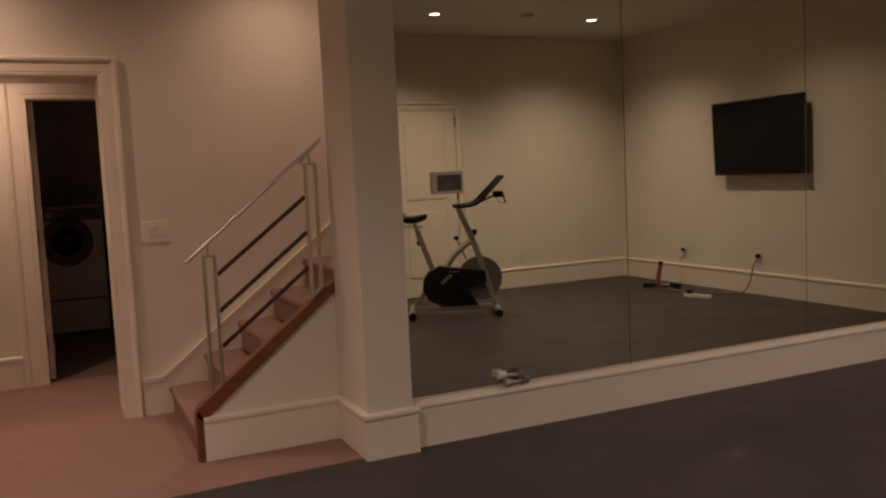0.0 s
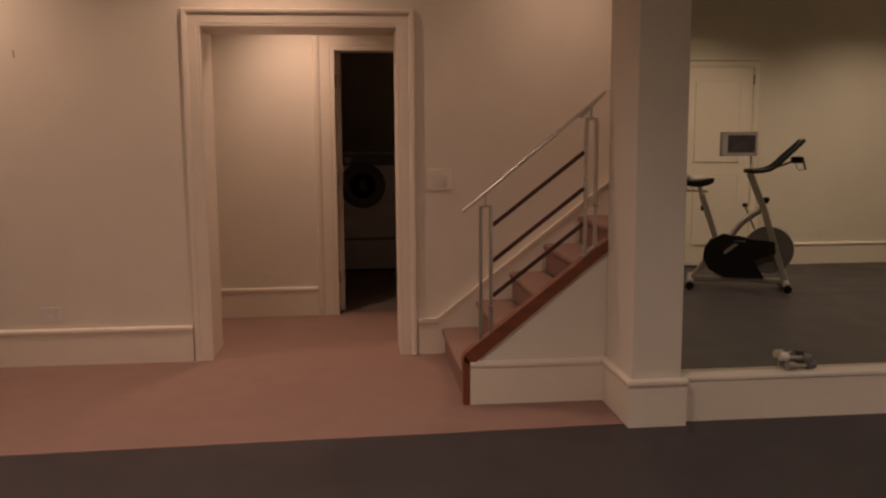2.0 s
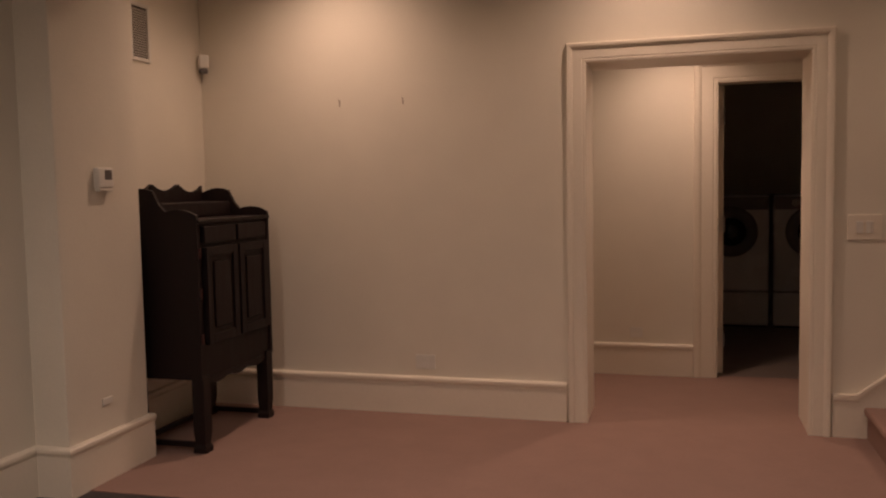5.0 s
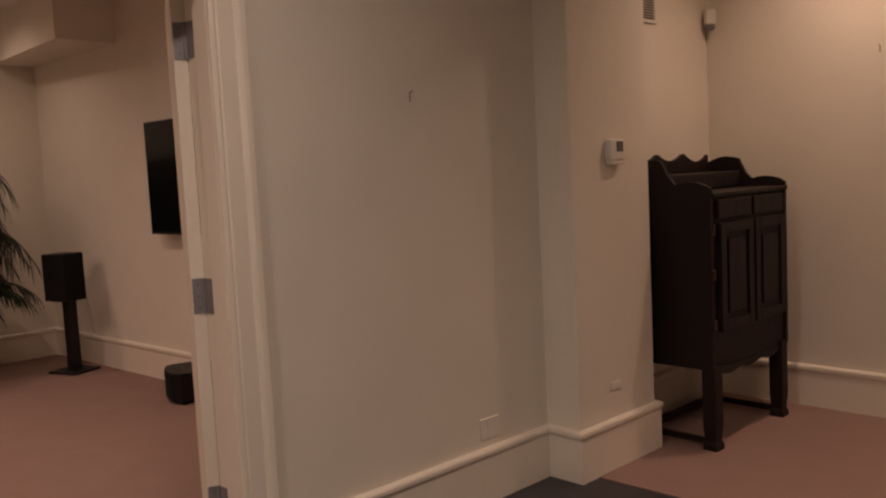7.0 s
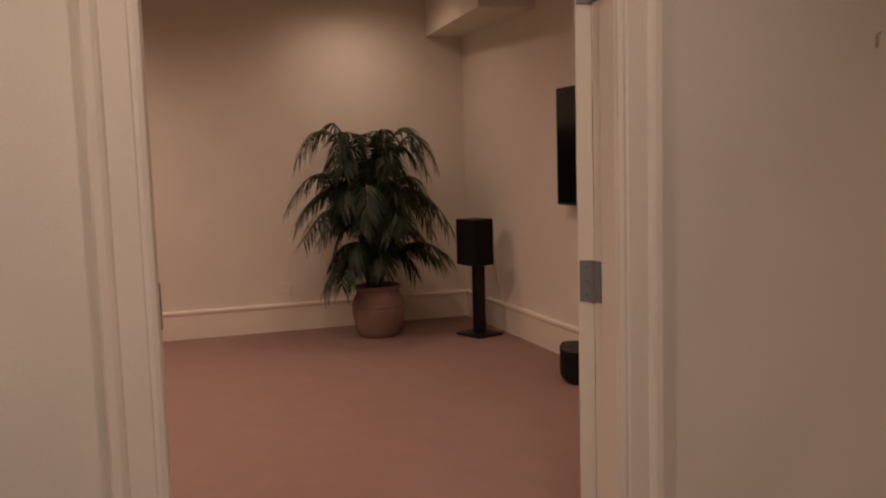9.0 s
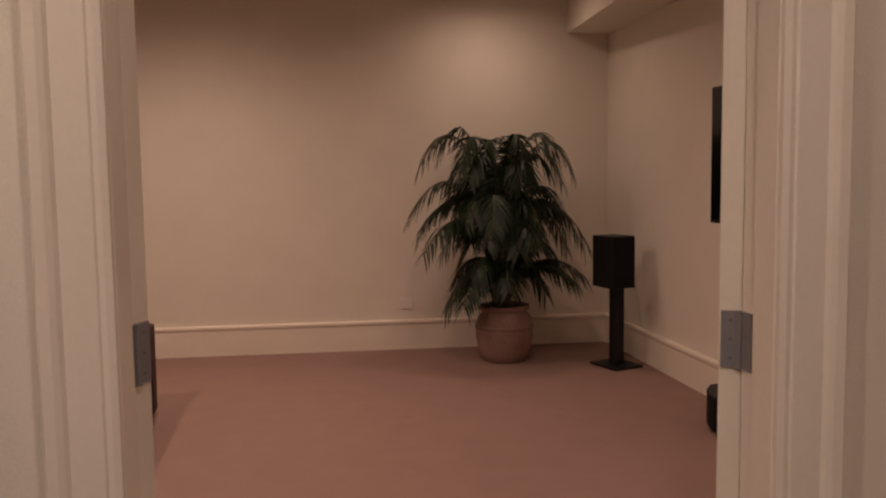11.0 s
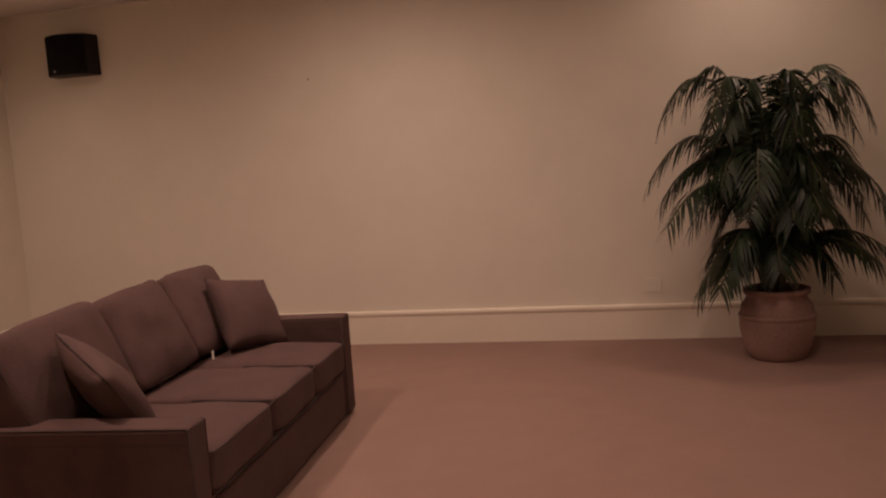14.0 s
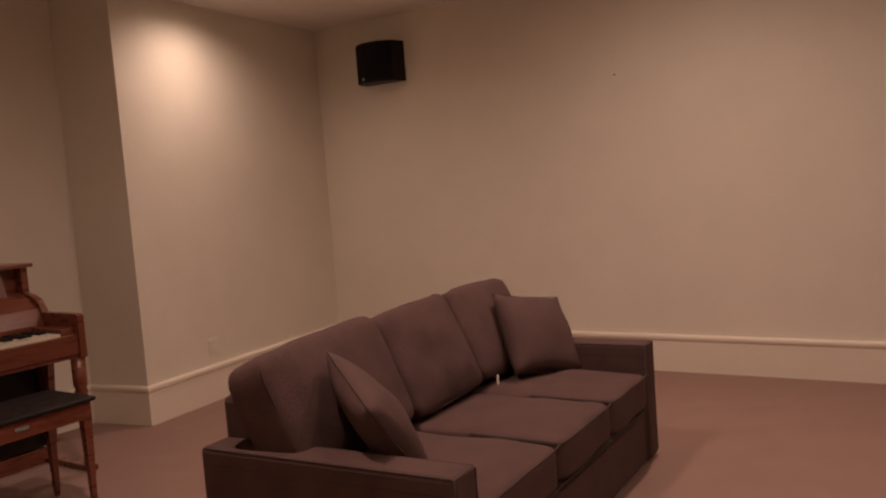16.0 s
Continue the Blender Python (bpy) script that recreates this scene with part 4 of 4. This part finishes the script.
for name, label, m, s in (("throw_pillow", "brown square throw pillow leaning on the sofa arm", pose(1.612, 0.46, 0.592, -30, 10, -24), 1),
                          ("throw_pillow", "brown square throw pillow tilted against the cushions", pose(0.270, 0.42, 0.585, -34, -16, 54), 2)):
    ob = thing(name, label, "pillow", sm @ m @ Matrix.Scale(0.93, 4), "throw pillows")
    part("cover", pillow(0.44, 0.42, 0.17, s), PILLOWC, ob, smooth=True)
    q = [(-0.217, 0, -0.207), (0, 0, -0.197), (0.217, 0, -0.207), (0.207, 0, 0), (0.217, 0, 0.207), (0, 0, 0.197), (-0.217, 0, 0.207), (-0.207, 0, 0), (-0.217, 0, -0.207)]
    part("seam", tube(q, 0.002), PIPING, ob, smooth=True)

# ---- palm in a terracotta pot ----
PX, PY = -8.32, -3.015
pot = thing("terracotta_pot", "weathered pinkish terracotta pot with an embossed band", "plant pot", pose(PX, PY, 0) @ Matrix.Scale(0.97, 4))
part("body", lathe([(0.152, 0.000), (0.170, 0.020), (0.198, 0.089), (0.217, 0.187), (0.217, 0.266), (0.202, 0.330), (0.175, 0.369), (0.173, 0.389), (0.191, 0.399), (0.193, 0.424), (0.179, 0.429), (0.161, 0.424), (0.156, 0.374), (0.152, 0.355)], sides=56), TERRA, pot, smooth=True)
part("soil", lathe([(0.155, 0.347), (0.155, 0.369), (0.018, 0.379)], sides=32), SOIL, pot)
part("band", lathe([(0.217, 0.251), (0.223, 0.258), (0.223, 0.271), (0.214, 0.279)], sides=56), TERRA, pot, smooth=True)

palm = thing("palm_plant", "bushy dark green potted palm with drooping fronds", "palm", pose(PX, PY - 0.02, 0.36))
rng = random.Random(11)


def frond(az, reach, apex, tip, base=(0, 0, 0), first=0.34):
    """An arching frond: a stalk up from the base and over to its tip, with leaflets along both sides."""
    stalk, leaf = bmesh.new(), bmesh.new()
    out = Vector((math.cos(az), math.sin(az), 0))
    side = Vector((-out.y, out.x, 0))
    sway = rng.uniform(-0.08, 0.08)
    n = 44
    c = [Vector((0, 0)), Vector((0.10 * reach, apex * 0.95)), Vector((0.55 * reach, apex * 1.20)), Vector((reach, tip))]
    pts = []
    for i in range(n + 2):
        t = i / n
        q = c[0] * (1 - t) ** 3 + c[1] * 3 * t * (1 - t) ** 2 + c[2] * 3 * t * t * (1 - t) + c[3] * t ** 3
        pts.append(Vector(base) + out * q.x + side * sway * t * t + Vector((0, 0, q.y)))
    tube(pts[:n + 1], 0.0045, stalk, 5)
    slant = rng.uniform(0.25, 0.50)
    up = Vector((0, 0, 1))
    for i in range(int(n * first), n + 1):
        t = i / n
        k = (t - first) / (1 - first)
        d = (pts[min(i + 1, n + 1)] - pts[i - 1]).normalized()
        across = d.cross(up)
        across = across.normalized() if across.length > 0.1 else side
        rise = across.cross(d).normalized()
        ln = (0.070 + 0.115 * math.sin(math.pi * min(1.0, 0.20 + 0.76 * k)) ** 0.8) * rng.uniform(0.85, 1.12)
        for s in (-1, 1):
            way = (across * s * rng.uniform(0.70, 0.90) + d * slant * (1 + 0.8 * k) + rise * rng.uniform(-0.05, 0.22)).normalized()
            flat = way.cross(rise).normalized() * rng.uniform(0.0062, 0.0088)
            hang = rng.uniform(0.50, 0.95)
            start = pts[i] + d * rng.uniform(-0.006, 0.006)
            rows = []
            for j in range(5):
                u = j / 4
                q = start + way * ln * u - up * ln * hang * u ** 2.1
                wv = flat * (0.45, 0.95, 1.0, 0.70, 0.05)[j]
                rows.append((leaf.verts.new(q - wv), leaf.verts.new(q + wv - up * 0.003)))
            for a, b in zip(rows, rows[1:]):
                leaf.faces.new((a[0], a[1], b[1], b[0]))
    st = part("stalk", stalk, STEM, palm, smooth=True)
    part("foliage", leaf, LEAF, st)


LEFT, RIGHT = -math.pi / 2, math.pi / 2
# single fronds that shape the outline: direction, reach, height of the arch, height of the tip
for az, reach, apex, tip in ((LEFT + 0.15, 0.60, 1.32, 1.02), (LEFT - 0.25, 0.44, 1.36, 1.10), (LEFT + 0.55, 0.40, 1.30, 1.00), (RIGHT - 0.10, 0.52, 1.28, 0.96), (RIGHT + 0.30, 0.42, 1.32, 1.06), (RIGHT - 0.45, 0.44, 1.24, 0.92),
                             (LEFT + 0.05, 0.68, 1.02, 0.66), (LEFT - 0.30, 0.60, 0.90, 0.50), (LEFT + 0.35, 0.64, 0.74, 0.42), (LEFT - 0.05, 0.60, 0.86, 0.55),
                             (RIGHT + 0.05, 0.62, 0.90, 0.40), (RIGHT - 0.25, 0.64, 0.86, 0.42), (RIGHT + 0.30, 0.54, 0.82, 0.40), (RIGHT - 0.05, 0.48, 0.90, 0.50),
                             (RIGHT - 0.10, 0.62, 0.42, 0.20), (RIGHT + 0.20, 0.58, 0.40, 0.16), (RIGHT - 0.40, 0.55, 0.38, 0.18), (LEFT + 0.30, 0.42, 0.36, 0.0), (LEFT - 0.10, 0.38, 0.34, 0.02), (LEFT + 0.65, 0.40, 0.38, 0.05),
                             (0.3, 0.16, 1.22, 1.16), (-0.5, 0.18, 1.20, 1.12), (2.6, 0.20, 1.24, 1.14)):
    frond(az, reach * 0.93, apex, tip + 0.04, (0.03 * math.cos(az), 0.05 * math.sin(az), 0), 0.42 if apex > 0.6 else 0.34)
for count, r0, r1, h0, h1, drop in ((8, 0.24, 0.38, 1.08, 1.20, 0.20), (12, 0.30, 0.46, 0.84, 1.02, 0.22), (14, 0.32, 0.48, 0.58, 0.78, 0.20), (9, 0.28, 0.40, 0.34, 0.46, 0.18), (12, 0.12, 0.26, 0.50, 1.05, 0.12)):
    turn0 = rng.uniform(0, 6)
    for k in range(count):
        apex = rng.uniform(h0, h1)
        frond(turn0 + (k + rng.uniform(-0.3, 0.3)) / count * 2 * math.pi, rng.uniform(r0, r1), apex, apex - drop * rng.uniform(0.8, 1.3), (rng.uniform(-0.06, 0.06), rng.uniform(-0.06, 0.06), 0), 0.42)
for k in range(7):
    a = k * 0.9
    part("cane", tube(curve_points([(0.05 * math.cos(a), 0.05 * math.sin(a), 0), (0.06 * math.cos(a), 0.07 * math.sin(a), 0.25), (0.09 * math.cos(a), 0.09 * math.sin(a), 0.55)], 6), 0.012), STEM, palm, smooth=True)

# ---- loudspeaker on its stand ----
sa = 22
stand = thing("speaker_stand", "black metal loudspeaker stand with a square base", "speaker stand", pose(-7.99, -2.262, 0, 0, 0, sa) @ Matrix.Scale(0.96, 4))
part("base_plate", box((-0.15, -0.135, 0.004), (0.15, 0.125, 0.020), 0.004), BLACK, stand)
for x in (-0.125, 0.125):
    for y in (-0.11, 0.10):
        part("spike", rod((x, y, 0), (x, y, 0.006), 0.012, sides=10), STEEL, stand)
part("pole", box((-0.035, -0.045, 0.020), (0.035, 0.045, 0.588), 0.008), BLACK, stand)
part("top_plate", box((-0.09, -0.10, 0.588), (0.09, 0.10, 0.600), 0.002), BLACK, stand)
spk = thing("loudspeaker", "black bookshelf loudspeaker on a stand", "loudspeaker", pose(-7.99, -2.262, 0.576, 0, 0, sa) @ Matrix.Scale(0.96, 4))
part("cabinet", box((-0.100, -0.147, 0), (0.125, 0.060, 0.375), 0.006), BLACK, spk)
part("grille", box((0.125, -0.141, 0.008), (0.138, 0.054, 0.367), 0.005), CLOTH, spk, "black cloth grille")
wire = thing("speaker_wire", "thin pale wire hanging behind the loudspeaker", "wire")
part("cable", tube(curve_points([(-8.09, -2.12, 0.62), (-8.11, -2.07, 0.48), (-8.09, -2.06, 0.34), (-8.11, -2.03, 0.24)], 8), 0.004), WHITE, wire, smooth=True)

sub = thing("subwoofer", "low black subwoofer with a rounded front", "subwoofer", pose(-6.41, -2.05, 0, 0, 0, -18))
pts = [(-0.18, 0.11), (-0.18, -0.12), (-0.15, -0.165), (-0.08, -0.185), (0.0, -0.19), (0.08, -0.185), (0.15, -0.165), (0.18, -0.12), (0.18, 0.11)]
part("body", prism(pts, 2, 0.02, 0.205), BLACK, sub)
part("grille", prism([(p[0] * 0.96, p[1] - 0.006) for p in pts[2:7]] + [(0.13, -0.15), (-0.13, -0.15)], 2, 0.03, 0.196), CLOTH, sub, "black cloth front")
for x in (-0.14, 0.14):
    for y in (-0.1, 0.08):
        part("foot", rod((x, y, 0), (x, y, 0.02), 0.02), BLACK, sub)

mtv = thing("wall_television", "large black flat television on the media wall", "television", pose(-6.195, -1.940, 1.466, 0, 0, 183.9))
part("frame", box((-0.735, 0.0, -0.388), (0.735, 0.05, 0.388), 0.008), BLACK, mtv)
part("screen", box((-0.718, 0.049, -0.368), (0.718, 0.0525, 0.372), 0.0008), SCREEN, mtv, "dark switched-off screen")
part("wall_bracket", box((-0.25, -0.054, -0.2), (0.25, 0.0, 0.2), 0.004), BLACK, mtv)

ws = thing("wall_speaker", "black angled surround speaker high on the wall", "wall speaker", pose(-8.748, -7.79, 2.212, 0, 0, 1.3))
part("cabinet", prism([(0.0, -0.185), (0.0, 0.18), (0.13, 0.16), (0.19, 0.06), (0.19, -0.06), (0.13, -0.165)], 2, -0.145, 0.145), BLACK, ws)
part("grille", prism([(0.131, 0.158), (0.191, 0.06), (0.191, -0.06), (0.131, -0.163), (0.136, -0.165), (0.197, -0.062), (0.197, 0.062), (0.136, 0.160)], 2, -0.134, 0.134), CLOTH, ws, "black cloth grille")
part("badge", box((0.19, -0.075, -0.122), (0.1985, -0.058, -0.110)), SILVER, ws, "small silver badge")


def far_x(y):
    return F0[0] + (F1[0] - F0[0]) * (y - F0[1]) / (F1[1] - F0[1])


wall_plate("wall_outlet", far_x(-3.72), -3.72, 0.36, -4.5, 0.12, 0.09, "cream wall outlet above the media baseboard", "outlet", material=WALL)
wall_plate("wall_outlet", -7.28, -8.268, 0.36, 98, 0.10, 0.09, "cream wall outlet above the media baseboard", "outlet", material=WALL)
ob = thing("picture_hook", "small dark nail in the media wall", "hook", pose(far_x(-6.005), -6.005, 1.90, 0, 0, 85.5), "picture hooks")
part("nail", rod((0, 0.002, 0), (0, -0.010, 0.002), 0.006, sides=8), HOOK, ob)

# ---- upright piano and bench in the alcove ----
piano = thing("upright_piano", "red-brown wooden spinet piano with open keyboard", "piano", pose(-6.06, -7.76, 0))
# local: x east from the west end, +y towards the room, back at -0.80
PL = 1.46
prof = [(-0.80, 0.10), (-0.80, 1.03), (-0.46, 1.03), (-0.46, 0.90), (-0.40, 0.885), (-0.34, 0.86), (-0.30, 0.80), (-0.02, 0.80), (0.0, 0.79), (0.0, 0.58), (-0.30, 0.58), (-0.36, 0.10)]
for x in (0.0, PL - 0.035):
    ob = part("end_panel", prism([(y, z) for y, z in prof], 0, x, x + 0.035), PIANOWOOD, piano, "shaped red-brown end panel")
part("back_case", box((0.036, -0.80, 0.08), (PL - 0.036, -0.52, 1.028), 0.004), PIANOWOOD, piano)
part("lid", box((-0.02, -0.82, 1.032), (PL + 0.02, -0.43, 1.052), 0.006), PIANOWOOD, piano, "overhanging top lid")
part("music_desk", prism([(-0.47, 0.85), (-0.52, 1.02), (-0.50, 1.02), (-0.45, 0.85)], 0, 0.12, PL - 0.12), PIANOWOOD, piano)
part("fallboard", prism([(-0.51, 0.70), (-0.51, 0.90), (-0.42, 0.88), (-0.33, 0.82), (-0.30, 0.74), (-0.30, 0.70)], 0, 0.036, PL - 0.036), PIANOWOOD, piano, "folded red-brown fallboard")
# panel below the keyboard is near-black, darker than the red-brown case
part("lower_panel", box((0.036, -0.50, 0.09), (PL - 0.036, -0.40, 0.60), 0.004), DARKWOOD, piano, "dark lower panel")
part("keybed", box((0.036, -0.40, 0.58), (PL - 0.036, -0.02, 0.655), 0.006), PIANOWOOD, piano)
part("key_slip", box((0.036, -0.035, 0.60), (PL - 0.036, -0.01, 0.700), 0.004), PIANOWOOD, piano)
for x in (0.036, PL - 0.106):
    part("cheek_block", box((x, -0.31, 0.656), (x + 0.07, -0.036, 0.735), 0.006), PIANOWOOD, piano)
kw = (PL - 0.22) / 52
for k in range(52):
    part("white_key", box((0.11 + k * kw, -0.29, 0.685), (0.11 + (k + 1) * kw - 0.0015, -0.037, 0.712), 0.0), IVORY, piano)
for k in range(52):
    if k % 7 in (0, 1, 3, 4, 5) and k < 51:
        part("black_key", box((0.11 + (k + 1) * kw - 0.006, -0.29, 0.7125), (0.11 + (k + 1) * kw + 0.006, -0.13, 0.724)), BLACK, piano)
for x in (0.028, PL - 0.028):
    m = pose(x, -0.045, 0)
    part("front_leg", lathe([(0.020, 0.0), (0.024, 0.02), (0.022, 0.08), (0.030, 0.36), (0.026, 0.38), (0.034, 0.40), (0.026, 0.42), (0.034, 0.44), (0.036, 0.58)], sides=20, m=m), PIANOWOOD, piano, "turned red-brown leg", True)
    part("toe_block", box((x - 0.025, -0.42, 0.0), (x + 0.025, -0.01, 0.03), 0.004), PIANOWOOD, piano)
part("bottom_board", box((0.036, -0.80, 0.0), (PL - 0.036, -0.40, 0.08), 0.004), PIANOWOOD, piano)

bench = thing("piano_bench", "red-brown piano bench with a dark padded top", "bench", pose(-5.77, -7.30, 0))
part("seat_pad", box((-0.01, -0.36, 0.472), (0.80, 0.01, 0.492), 0.008), BLACK, bench, "dark padded top")
part("seat_box", box((0.01, -0.345, 0.395), (0.78, -0.005, 0.471), 0.004), PIANOWOOD, bench)
for x in (0.03, 0.76):
    for y in (-0.32, -0.03):
        part("leg", lathe([(0.012, 0.0), (0.015, 0.03), (0.028, 0.395)], sides=4, m=pose(x, y, 0, 0, 0, 45)), PIANOWOOD, bench)
part("latch", box((0.30, -0.004, 0.43), (0.36, 0.001, 0.445), 0.001), NICKEL, bench, "metal latch")

sm2 = thing("smoke_detector", "round white smoke detector on the gym ceiling", "smoke detector", pose(4.15, -5.05, CEIL))
part("housing", lathe([(0.062, 0.0), (0.064, -0.012), (0.052, -0.032), (0.02, -0.036)], sides=28), WHITE, sm2, smooth=True)
part("base_ring", lathe([(0.070, 0.0), (0.070, -0.006), (0.0645, -0.0065)], sides=28), WHITE, sm2)
